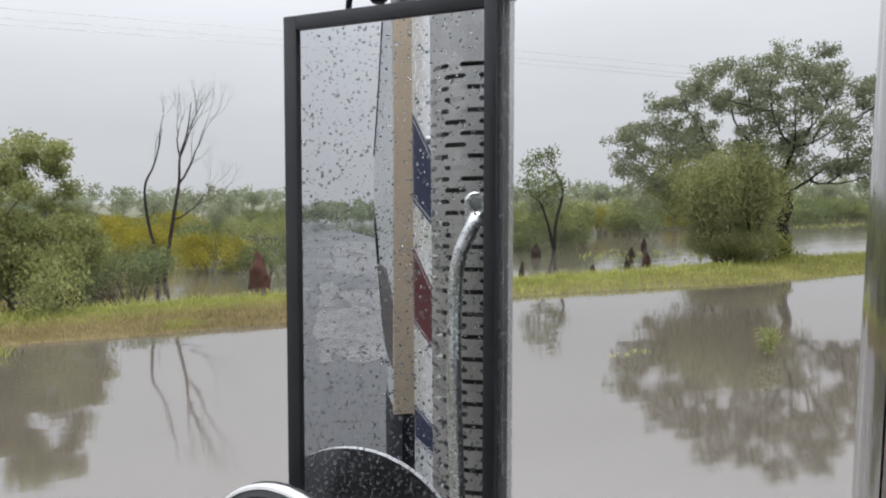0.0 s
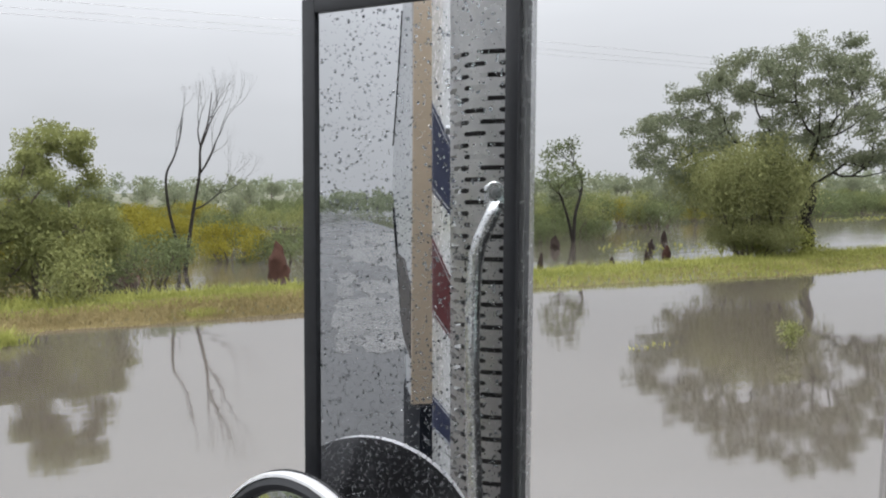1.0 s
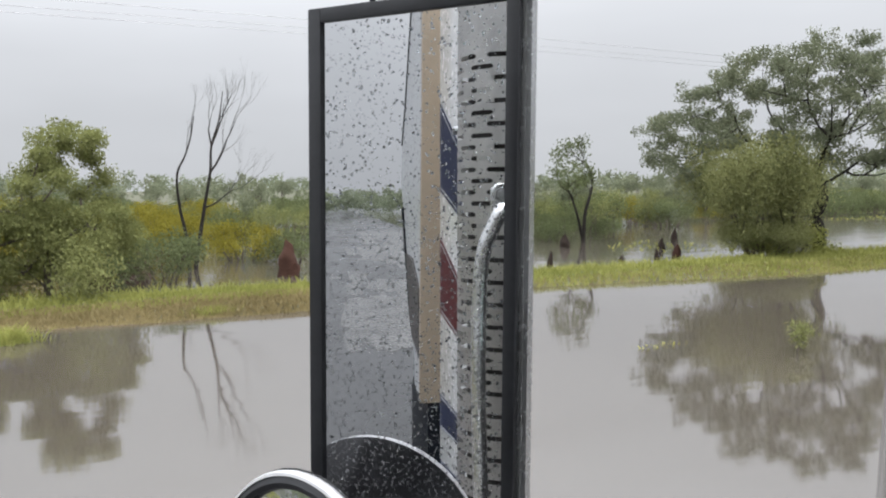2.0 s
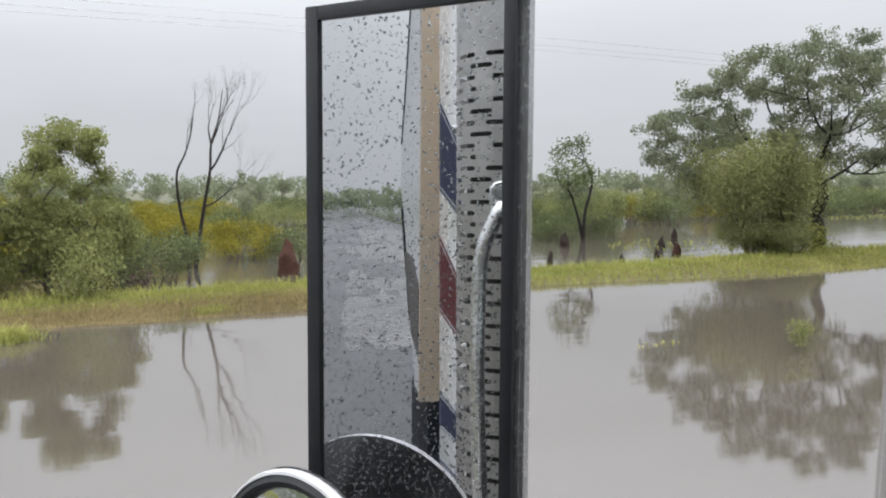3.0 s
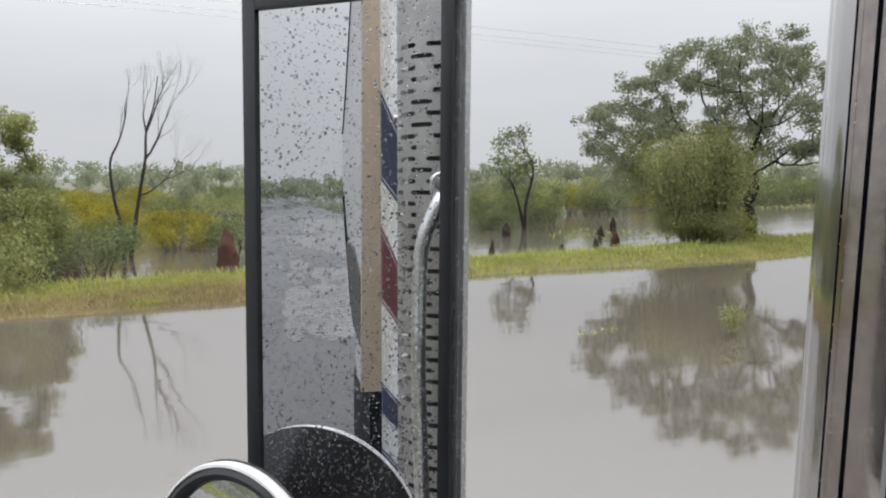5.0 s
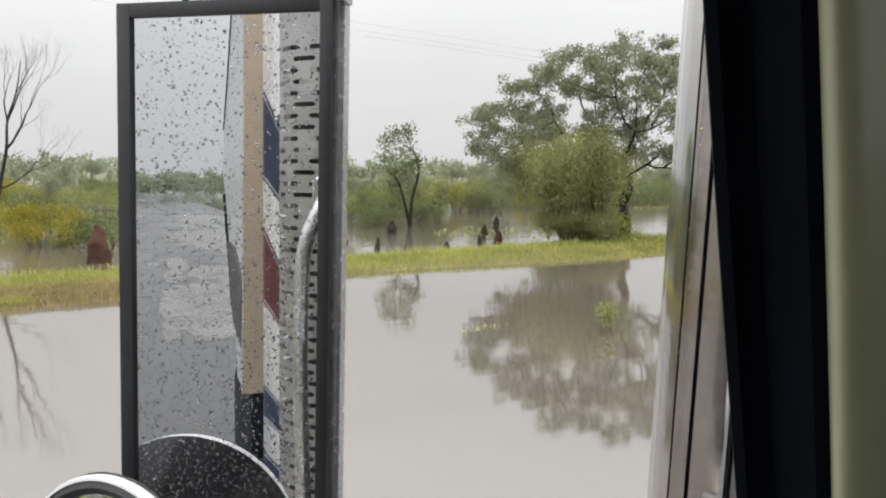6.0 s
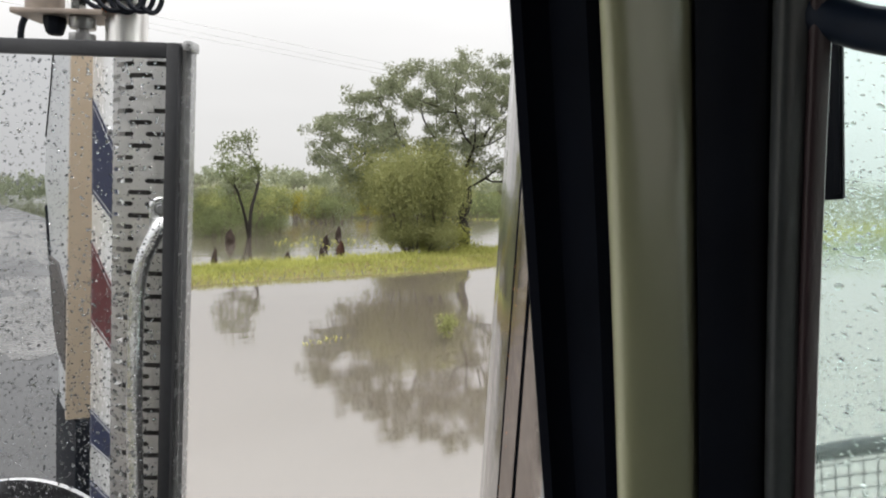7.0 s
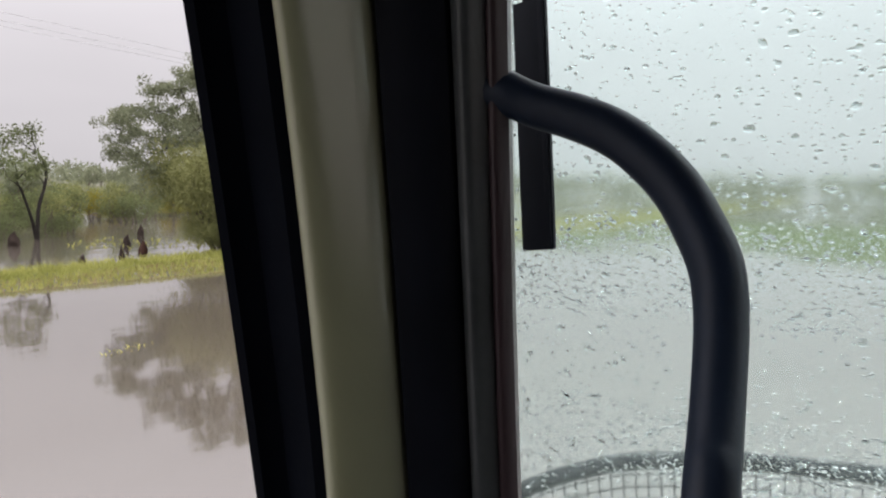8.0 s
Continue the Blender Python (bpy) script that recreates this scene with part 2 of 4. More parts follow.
def box(bm, lo, hi, bevel=0.0, m=None):
    c = [(a + b) / 2 for a, b in zip(lo, hi)]
    s = [abs(b - a) for a, b in zip(lo, hi)]
    made = bmesh.ops.create_cube(bm, size=1, matrix=Matrix.LocRotScale(c, None, s))["verts"]
    if bevel:
        edges = list({e for v in made for e in v.link_edges})
        res = bmesh.ops.bevel(bm, geom=edges, offset=bevel, segments=2, affect="EDGES", profile=0.7)
        made = list({v for f in res["faces"] for v in f.verts} | {v for v in made if v.is_valid})
    if m is not None:
        bmesh.ops.transform(bm, matrix=m, verts=[v for v in made if v.is_valid])
    return bm


def tube(bm, pts, radii, sides=8, cap=True):
    """A tapered tube along points."""
    pts = [Vector(p) for p in pts]
    if not isinstance(radii, (list, tuple)):
        radii = [radii] * len(pts)
    rings, side = [], None
    for i, p in enumerate(pts):
        d = (pts[min(i + 1, len(pts) - 1)] - pts[max(i - 1, 0)]).normalized()
        if side is None:
            side = d.orthogonal().normalized()
        side = (side - d * side.dot(d)).normalized()
        up = d.cross(side)
        rings.append([bm.verts.new(p + radii[i] * (math.cos(a) * side + math.sin(a) * up)) for a in (2 * math.pi * k / sides for k in range(sides))])
    for a, b in zip(rings, rings[1:]):
        for k in range(sides):
            bm.faces.new((a[k], a[(k + 1) % sides], b[(k + 1) % sides], b[k]))
    if cap:
        bm.faces.new(list(reversed(rings[0])))
        bm.faces.new(rings[-1])
    return bm


def smooth_line(pts, n=6):
    """Catmull-Rom points through pts."""
    pts = [Vector(p) for p in pts]
    out = []
    for i in range(len(pts) - 1):
        p0, p1, p2, p3 = pts[max(i - 1, 0)], pts[i], pts[i + 1], pts[min(i + 2, len(pts) - 1)]
        for k in range(n):
            t = k / n
            out.append(0.5 * (2 * p1 + (p2 - p0) * t + (2 * p0 - 5 * p1 + 4 * p2 - p3) * t**2 + (3 * p1 - p0 - 3 * p2 + p3) * t**3))
    return out + [pts[-1]]


def loft(bm, profile, foot, head, m=None):
    """A closed plan profile [(x, y)...], whose points move from foot's to head's offset: a leaning bar."""
    low = [bm.verts.new((x + foot[0], y + foot[1], foot[2])) for x, y in profile]
    top = [bm.verts.new((x + head[0], y + head[1], head[2])) for x, y in profile]
    k = len(profile)
    for i in range(k):
        bm.faces.new((low[i], low[(i + 1) % k], top[(i + 1) % k], top[i]))
    bm.faces.new(list(reversed(low)))
    bm.faces.new(top)
    bmesh.ops.recalc_face_normals(bm, faces=bm.faces[:])
    return bm


def sheet_of_quads(name, quads, mat):
    """One mesh from an array (n, 4, 3)."""
    quads = np.asarray(quads, np.float32)
    n = len(quads)
    me = bpy.data.meshes.new(name)
    me.vertices.add(4 * n)
    me.vertices.foreach_set("co", quads.ravel())
    me.loops.add(4 * n)
    me.loops.foreach_set("vertex_index", np.arange(4 * n, dtype=np.int32))
    me.polygons.add(n)
    me.polygons.foreach_set("loop_start", np.arange(0, 4 * n, 4, dtype=np.int32))
    me.update(calc_edges=True)
    me.materials.append(mat)
    return me


def leaves(rng, centres, spread, per, size, droop=0.3, slim=0.45):
    """Leaf quads strewn round the centres."""
    c = np.repeat(np.asarray(centres, float), per, axis=0)
    n = len(c)
    off = np.clip(rng.normal(0, 1, (n, 3)), -1.7, 1.7) * np.asarray(spread)
    a = rng.normal(0, 1, (n, 3))
    a[:, 2] -= droop
    a /= np.linalg.norm(a, axis=1, keepdims=True)
    b = np.cross(a, rng.normal(0, 1, (n, 3)))
    b /= np.linalg.norm(b, axis=1, keepdims=True) + 1e-9
    s = size * rng.uniform(0.6, 1.3, (n, 1))
    p = c + off
    return np.stack([p - a * s * 0.5, p + b * s * slim * 0.5, p + a * s * 0.5, p - b * s * slim * 0.5], 1)


# ---- ground, water, road ----
def terrain_height(x, y):
    mid = math.exp(-((x - 10) / 4.5) ** 2)
    wide = 2.1 - 0.45 * mid + 0.125 * (1 + math.tanh((x - 17) / 2))
    bank = math.exp(-((y - 17.3 - 0.55 * mid) / wide) ** 4) * 0.42
    wob = noise.noise(Vector((x * 0.12, y * 0.3, 0)))
    h = -0.32 + bank * (1 + 0.35 * wob)
    if y > 20:
        h += 0.24 * noise.noise(Vector((x * 0.07, y * 0.1, 3))) + 0.06 * min(1, (y - 20) / 60)
    if y > 70:
        h += min(0.5, (y - 70) / 300)
    if y < 3.5:
        h = -0.1 if y > -9 else -0.35
    if y < -20:
        h += 0.3 * noise.noise(Vector((x * 0.05, y * 0.08, 5))) + min(0.6, (-20 - y) / 100)
    return h


def spaced(stops):
    out = []
    for a, b, step in stops:
        out += list(np.arange(a, b, step))
    return out + [stops[-1][1]]


xs = spaced([(-3000, -200, 400), (-200, -20, 15), (-20, 60, 0.8), (60, 200, 14), (200, 3000, 400)])
ys = spaced([(-3000, -100, 290), (-100, -10, 6), (-10, 13, 1.5), (13, 22, 0.35), (22, 60, 1.2), (60, 200, 10), (200, 3000, 280)])
me = bpy.data.meshes.new("ground")
me.from_pydata([(x, y, terrain_height(x, y)) for y in ys for x in xs], [],
               [(j * len(xs) + i, j * len(xs) + i + 1, (j + 1) * len(xs) + i + 1, (j + 1) * len(xs) + i) for j in range(len(ys) - 1) for i in range(len(xs) - 1)])
me.materials.append(SOIL)
for p in me.polygons:
    p.use_smooth = True
tagged(new("ground", me), "wet brown soil of a flooded plain", "ground", kind="structure")
bm = bmesh.new()
bmesh.ops.create_grid(bm, x_segments=2, y_segments=2, size=3000)
tagged(new("water", mesh_of(bm, "water", WATER)), "still muddy brown flood water mirroring the sky", "flood water", kind="structure")
bm = bmesh.new()
box(bm, (-400, -7.0, -0.12), (2.2, 3.2, 0.012), 0.004)
tagged(new("road", mesh_of(bm, "road", ASPHALT)), "wet grey road just above the flood water", "road", kind="structure")


# Sheets of churned water on the road behind the truck.
def water_sheet(seed, x0, x1, y0, y1):
    r = random.Random(seed)
    bm = bmesh.new()
    n = 64
    ring = []
    for k in range(n):
        a = 2 * math.pi * k / n
        cx, cy = math.cos(a), math.sin(a)
        rag = 1 + 0.22 * noise.noise(Vector((cx * 2.2 + seed, cy * 2.2, 0))) + 0.12 * noise.noise(Vector((cx * 7, cy * 7, seed)))
        ring.append(bm.verts.new(((x0 + x1) / 2 + (x1 - x0) / 2 * abs(cx) ** 0.6 * math.copysign(1, cx) * rag, (y0 + y1) / 2 + (y1 - y0) / 2 * abs(cy) ** 0.6 * math.copysign(1, cy) * rag, 0.0165 + 0.00005 * (seed % 37))))
    bm.faces.new(ring)
    tagged(new("water_sheet", mesh_of(bm, "water_sheet", PUDDLE)), "pale churned water lying on the wet road", "puddle", "water on the road", "structure")


for i, (x0, x1, y0, y1) in enumerate(((-19.5, -12.2, -1.5, 0.5), (-24.5, -20.8, -2.2, -0.35), (-45.0, -31.5, -4.0, -0.6), (-70.0, -52.0, -6.0, -1.5))):
    water_sheet(i + 3, x0, x1, y0, y1)
patch = random.Random(21)
for i in range(34):
    x, y = patch.uniform(-60, -9), patch.uniform(-1.9, 0.7)
    y -= max(0, -x - 25) * 0.07
    long, wide = patch.uniform(0.5, 3.2) * (1 - x / 40), patch.uniform(0.10, 0.42) * (1 - x / 50)
    water_sheet(40 + i, x - long / 2, x + long / 2, y - wide / 2, y + wide / 2)


# ---- the truck ----
def lathe(bm, profile, m, seg=48):
    """Turn (radius, height) points round the local z axis."""
    rings = []
    for r, z in profile:
        if r < 1e-6:
            rings.append([bm.verts.new(m @ Vector((0, 0, z)))])
        else:
            rings.append([bm.verts.new(m @ Vector((r * math.cos(a), r * math.sin(a), z))) for a in (2 * math.pi * k / seg for k in range(seg))])
    for a, b in zip(rings, rings[1:]):
        for k in range(seg):
            k2 = (k + 1) % seg
            f = [a[k % len(a)], a[k2 % len(a)], b[k2 % len(b)], b[k % len(b)]]
            f = list(dict.fromkeys(f))
            if len(f) > 2:
                bm.faces.new(f)
    bmesh.ops.recalc_face_normals(bm, faces=bm.faces[:])
    return bm


def drops(name, rng, count, area, m, parent, sizes, label, keep=None, plump=1.0, long=(0.9, 1.5), mat=DROP):
    """Rain drops, uneven flat domes on the plane z = 0 of m, as one mesh."""
    bm = bmesh.new()
    done = []
    while len(done) < count:
        x, y = rng.uniform(area[0], area[1]), rng.uniform(area[2], area[3])
        if keep and not keep(x, y):
            done.append(None)
            continue
        r = sizes[0] + (sizes[1] - sizes[0]) * rng.random() ** 3.0
        done.append(None)
        seg, tall, skew = 9, rng.uniform(*long), rng.uniform(-0.3, 0.3)
        rings = []
        for q, h in ((1.0, 0.0), (0.92, 0.15), (0.62, 0.30), (0.25, 0.36)):
            ring = []
            for k in range(seg):
                a = 2 * math.pi * k / seg
                dx = r * q * math.cos(a) * (1 + 0.18 * math.sin(2 * a + skew * 9))
                dy = r * q * tall * math.sin(a) * (1 - 0.18 * math.cos(a + skew * 5)) - r * 0.15 * h
                ring.append(bm.verts.new(m @ Vector((x + dx + skew * dy, y + dy, r * h * plump + 0.0002))))
            rings.append(ring)
        for a, b in zip(rings, rings[1:]):
            for k in range(seg):
                bm.faces.new((a[k], a[(k + 1) % seg], b[(k + 1) % seg], b[k]))
        bm.faces.new(rings[-1])
        bm.faces.new(list(reversed(rings[0])))
    ob = part(name, bm, mat, parent, label)
    ob.visible_shadow = False
    return tagged(ob, kind="stuff")


truck = thing("truck", (-1.2, -0.8, 0.012), "white and silver highway truck with open passenger window, wet from rain", "truck")
rng = np.random.default_rng(4)

# Passenger mirror: x to the right, y up, z towards the cab; origin at the glass's upper outer corner.
MM = pose(0.2301, 0.816, 2.6754, 89.315, 0, -52.683) @ pose(0, 0, 0, 0, 0, -0.80)
GW, GH = 0.22, 0.575
bm = bmesh.new()
prof = [(-0.013, 0.0), (-0.012, -0.014), (-0.002, -0.026), (GW + 0.004, -0.027), (GW + 0.0195, -0.024), (GW + 0.0205, -0.002)]
for y0, y1 in ((-GH - 0.016, 0.016),):
    low = [bm.verts.new(MM @ Vector((x, y0, z - 0.002))) for x, z in prof]
    top = [bm.verts.new(MM @ Vector((x, y1, z - 0.002))) for x, z in prof]
    for i in range(len(prof)):
        bm.faces.new((low[i], low[(i + 1) % 6], top[(i + 1) % 6], top[i]))
    bm.faces.new(low)
    bm.faces.new(top)
bmesh.ops.recalc_face_normals(bm, faces=bm.faces[:])
bmesh.ops.bevel(bm, geom=bm.edges[:], offset=0.004, segments=2, affect="EDGES")
mirror = part("side_mirror", bm, SHELL, truck, "tall rectangular door mirror with a grey metal shell")
bm = bmesh.new()
lip = 0.0145
box(bm, (-lip - 0.0015, -GH - lip, -0.004), (0.001, lip, 0.0045), 0.0025, MM)
box(bm, (GW - 0.001, -GH - lip, -0.004), (GW + 0.0125, lip, 0.0045), 0.0025, MM)
box(bm, (0.0, -0.001, -0.004), (GW, lip, 0.0042), 0.0025, MM)
box(bm, (0.0, -GH - lip, -0.004), (GW, -GH + 0.001, 0.0042), 0.0025, MM)
part("mirror_frame", bm, RUBBER, mirror, "black rubber mirror frame")
bm = bmesh.new()
box(bm, (0.0, -GH, -0.0015), (GW, 0.0, 0.0), 0, MM)
part("mirror_glass", bm, MIRROR, mirror, "mirror glass spotted with rain drops")
drops("rain_film", rng, 4200, (0.004, GW - 0.004, -GH + 0.01, -0.003), MM, mirror, (0.0004, 0.0016), "clear rain drops", plump=2.0)
drops("fine_rain_film", rng, 2200, (0.004, GW - 0.004, -GH + 0.01, -0.20), MM, mirror, (0.0004, 0.0011), "fine rain drops low on the glass", plump=2.1)
bm = bmesh.new()
for y in (0.010,):
    box(bm, (GW + 0.0150, y - 0.003, -0.020), (GW + 0.0240, y + 0.0075, 0.0030), 0.0035, MM)
part("corner_clip", bm, SHELL, mirror, "rounded grey metal corner cap")

# What carries the mirror: a plate with bolts, a post, a cable.
bm = bmesh.new()
box(bm, (0.052, 0.040, -0.056), (0.150, 0.046, 0.0), 0.002, MM)
bracket = part("mirror_bracket", bm, CASTING, mirror, "brown-grey steel bracket plate above the mirror")
bm = bmesh.new()
lathe(bm, [(0, 0.0465), (0.019, 0.0465), (0.019, 0.14), (0, 0.14)], MM @ Matrix.Translation((0.073, 0, -0.028)) @ pose(0, 0, 0, -90), 24)
part("clamp_post", bm, CASTING, mirror, "worn round clamp post")
for x, prof, mat in ((0.090, [(0, 0.022), (0.0065, 0.022), (0.009, 0.0245), (0.0115, 0.034), (0.0115, 0.0395), (0, 0.0395)], PLASTIC),
                     (0.120, [(0, 0.0147), (0.0125, 0.0147), (0.0135, 0.016), (0.0135, 0.0235), (0.0065, 0.0238), (0.0065, 0.0285), (0.0125, 0.0287), (0.0135, 0.030), (0.0135, 0.0395), (0, 0.0395)], DULL_STEEL),
                     (0.113, [(0, 0.0465), (0.010, 0.0465), (0.010, 0.058), (0.006, 0.0583), (0.006, 0.066), (0, 0.066)], TUBE_STEEL)):
    bm = bmesh.new()
    lathe(bm, prof, MM @ Matrix.Translation((x, 0, -0.018)) @ pose(0, 0, 0, -90), 8)
    part("bolt", bm, mat, mirror)
bm = bmesh.new()
lathe(bm, [(0, 0), (0.021, 0), (0.021, 0.6), (0, 0.6)], MM @ Matrix.Translation((0.160, 0.0, -0.032)) @ pose(0, 0, 0, -90), 24)
part("mirror_post", bm, STEEL, mirror, "stainless mirror post")
bm = bmesh.new()
box(bm, (0.128, 0.056, -0.05), (0.176, 0.13, -0.006), 0.012, MM)
lamp = part("marker_lamp_housing", bm, PLASTIC, mirror, "black housing with cable")
bm = bmesh.new()
bmesh.ops.create_uvsphere(bm, u_segments=14, v_segments=8, radius=0.0045, matrix=MM @ Matrix.Translation((0.146, 0.046, -0.008)))
part("amber_lens", bm, AMBER, mirror, "small amber lamp lens")
bm = bmesh.new()
tube(bm, smooth_line([MM @ Vector(p) for p in ((0.045, 0.015, -0.03), (0.047, 0.035, -0.03), (0.06, 0.055, -0.03), (0.09, 0.075, -0.03), (0.12, 0.13, -0.03))]), 0.0035, 8)
tube(bm, smooth_line([MM @ Vector(p) for p in ((0.165, 0.075, -0.01), (0.185, 0.078, -0.005), (0.2, 0.095, -0.01), (0.2, 0.13, -0.02))]), 0.005, 8)
part("cable", bm, PLASTIC, mirror, "black cable loop")
for k in range(6):
    bm = bmesh.new()
    cx, cz, a0 = 0.150 + 0.009 * k, -0.004 - 0.004 * (k % 3), 0.5 * k
    tube(bm, smooth_line([MM @ Vector((cx + 0.022 * math.cos(a0 + a) * (1 - 0.1 * k), 0.070 + 0.024 * math.sin(a0 + a), cz + 0.004 * math.sin(2 * a + k))) for a in np.linspace(0, 4.6, 8)]), 0.0026, 7)
    part("wiring_loop", bm, PLASTIC, mirror)
bm = bmesh.new()
arm = [MM @ Vector((0.155, 0.5, -0.03)), MM @ Vector((0.155, 0.56, -0.03)), Vector((0.2, 0.45, 3.3)), Vector((0.1, 0.2, 3.16))]
tube(bm, smooth_line(arm), 0.016, 12)
part("mirror_arm", bm, STEEL, mirror, "stainless mirror arm")
bm = bmesh.new()
tube(bm, smooth_line([MM @ Vector((0.11, -GH - 0.01, -0.03)), MM @ Vector((0.11, -GH - 0.08, -0.03)), Vector((0.3, 0.45, 1.85)), Vector((0.25, 0.2, 1.85))]), 0.016, 12)
part("mirror_arm", bm, STEEL, mirror, "stainless mirror arm")

# Round spotter mirror in front of the tall one.
n = Vector((-0.8714, -0.4786, 0.1077)).normalized()
RM = Matrix.Translation((0.1726, 0.7511, 2.0773)) @ n.to_track_quat("Z", "Y").to_matrix().to_4x4()
R = 0.128
bm = bmesh.new()
lathe(bm, [(0, -0.052), (0.03, -0.052), (0.06, -0.044), (0.09, -0.028), (0.118, -0.012), (R - 0.001, -0.006), (R + 0.0018, -0.004), (R + 0.0018, -0.0022), (0, -0.0022)], RM, 64)
spot = part("round_mirror", bm, BOWL, truck, "round convex spotter mirror with a black bowl back")
bm = bmesh.new()
lathe(bm, [(R - 0.003, -0.002), (R, -0.002), (R + 0.001, 0.004), (R - 0.001, 0.009), (R - 0.004, 0.010), (R - 0.005, 0.004), (R - 0.004, -0.002), (R - 0.003, -0.002)], RM, 64)
part("rim", bm, RIM, spot, "bright pale metal rim")
bm = bmesh.new()
lathe(bm, [(R - 0.005, 0.002), (R - 0.0045, 0.0085), (R - 0.011, 0.0115), (R - 0.017, 0.009), (R - 0.019, 0.004), (R - 0.010, 0.001), (R - 0.005, 0.002)], RM, 64)
part("gasket", bm, RUBBER, spot, "black rubber gasket")
bm = bmesh.new()
lathe(bm, [(R - 0.0165, 0.003)] + [(r, 0.003 + 0.010 * (1 - (r / (R - 0.0165)) ** 2)) for r in (0.1, 0.085, 0.07, 0.05, 0.03, 0.015, 0.0)], RM, 64)
part("convex_glass", bm, MIRROR, spot, "convex mirror glass")
drops("rain_film", rng, 160, (-0.07, 0.07, 0.03, 0.105), RM @ Matrix.Translation((0, 0, 0.0075)), spot, (0.0006, 0.0025), "clear rain drops")
bm = bmesh.new()
tube(bm, [RM @ Vector((0, 0, -0.05)), RM @ Vector((0, -0.06, -0.06)), Vector((0.19, 0.62, 1.86)), Vector((0.25, 0.42, 1.85))], 0.010, 10)
part("stay", bm, STEEL, spot)

# Exhaust guard behind the cab, with its pipe, and the grab handle.
GC = Vector((-1.02, 0.3115, 0))
GR = 0.147
bm = bmesh.new()
seg, pitch, slot = 216, 0.0295, 0.0122
zs, kinds = [3.06, 2.95, 2.8705], [None, None]
z = 2.8705
for i in range(56):  # each row: a slot with rounded ends, then plain metal
    zs += [z - slot * 0.2, z - slot * 0.8, z - slot, z - pitch]
    kinds += [(i % 2, 11.7), (i % 2, 13.4), (i % 2, 11.7), None]
    z -= pitch
zs.append(z - 0.1)
kinds.append(None)
verts = [[bm.verts.new((GC.x + GR * math.cos(2 * math.pi * k / seg), GC.y + GR * math.sin(2 * math.pi * k / seg), zz)) for k in range(seg)] for zz in zs]
for i, kind in enumerate(kinds):
    for k in range(seg):
        if kind:
            deg = (360 * (k + 0.5) / seg - 24.6 - 20 * kind[0]) % 40
            if min(deg, 40 - deg) < kind[1]:
                continue
        bm.faces.new((verts[i][k], verts[i][(k + 1) % seg], verts[i + 1][(k + 1) % seg], verts[i + 1][k]))
bmesh.ops.solidify(bm, geom=bm.faces[:], thickness=0.003)
part("exhaust_guard", bm, STEEL, truck, "slotted stainless exhaust heat guard")
# White plates added inside the guard for sky brightness seen through its slots.
for z0, z1 in ((2.745, 2.822), (2.585, 2.645), (2.405, 2.465)):
    bm = bmesh.new()
    for zz in np.linspace(z0, z1, 2):
        for rr in (0.122, 0.128):
            for a in np.linspace(34, 58, 7):
                bm.verts.new((GC.x + rr * math.cos(radians(a)), GC.y + rr * math.sin(radians(a)), zz))
    vs = list(bm.verts)
    for k in range(6):
        for f in ((7, 8, 22, 21), (0, 7, 8, 1), (14, 15, 22, 21), (0, 1, 15, 14)):
            bm.faces.new([vs[i + k] for i in f])
    bmesh.ops.recalc_face_normals(bm, faces=bm.faces[:])
    part("guard_spacer", bm, WHITE, truck, "pale plate added behind the guard slots for the sky showing through")
# The pipe has a near-black colour so that the guard's slots look dark.
bm = bmesh.new()
lathe(bm, [(0, 0.9), (0.118, 0.9), (0.118, 3.5), (0.11, 3.5), (0.11, 1.0), (0, 1.0)], Matrix.Translation(GC), 48)
part("exhaust_pipe", bm, PIPE_DARK, truck, "exhaust stack pipe")
bm = bmesh.new()
line = [(-0.731, 0.396, 2.478), (-0.724, 0.400, 2.468), (-0.722, 0.41, 2.452), (-0.727, 0.428, 2.412), (-0.73, 0.441, 2.378), (-0.733, 0.451, 2.318), (-0.727, 0.456, 2.224), (-0.715, 0.46, 2.132), (-0.702, 0.462, 2.027), (-0.687, 0.462, 1.911), (-0.667, 0.462, 1.794), (-0.67, 0.45, 1.65), (-0.70, 0.40, 1.58)]
tube(bm, smooth_line(line, 5), [0.011, 0.013, 0.015, 0.017] + [0.0185] * 57, 16)
handle = part("grab_handle", bm, TUBE_STEEL, truck, "polished tubular grab handle")
bm = bmesh.new()
lathe(bm, [(0, 0), (0.024, 0), (0.024, 0.009), (0.022, 0.011), (0, 0.011)], pose(-0.744, 0.402, 2.506, 0, 90, 0), 28)
box(bm, (-0.744, 0.378, 2.452), (-0.733, 0.426, 2.506), 0.003)
box(bm, (-0.758, 0.20, 2.47), (-0.744, 0.424, 2.52), 0.003)
part("flange", bm, TUBE_STEEL, handle)
bm = bmesh.new()
lathe(bm, [(0, 0), (0.0165, 0), (0.0165, 0.003), (0.0115, 0.0032), (0.0110, 0.011), (0, 0.012)], pose(-0.733, 0.402, 2.503, 0, 90, 0), 6)
part("bolt", bm, DULL_STEEL, handle)

# Body behind the cab: white panel with slanted decals, beige bulkhead, pale side, dark chassis.
bm = bmesh.new()
box(bm, (-2.272, -1.9, 0.85), (-1.24, 0.33, 3.55), 0.012)
body = part("sleeper_body", bm, WHITE, truck, "white painted body side with slanted decals")


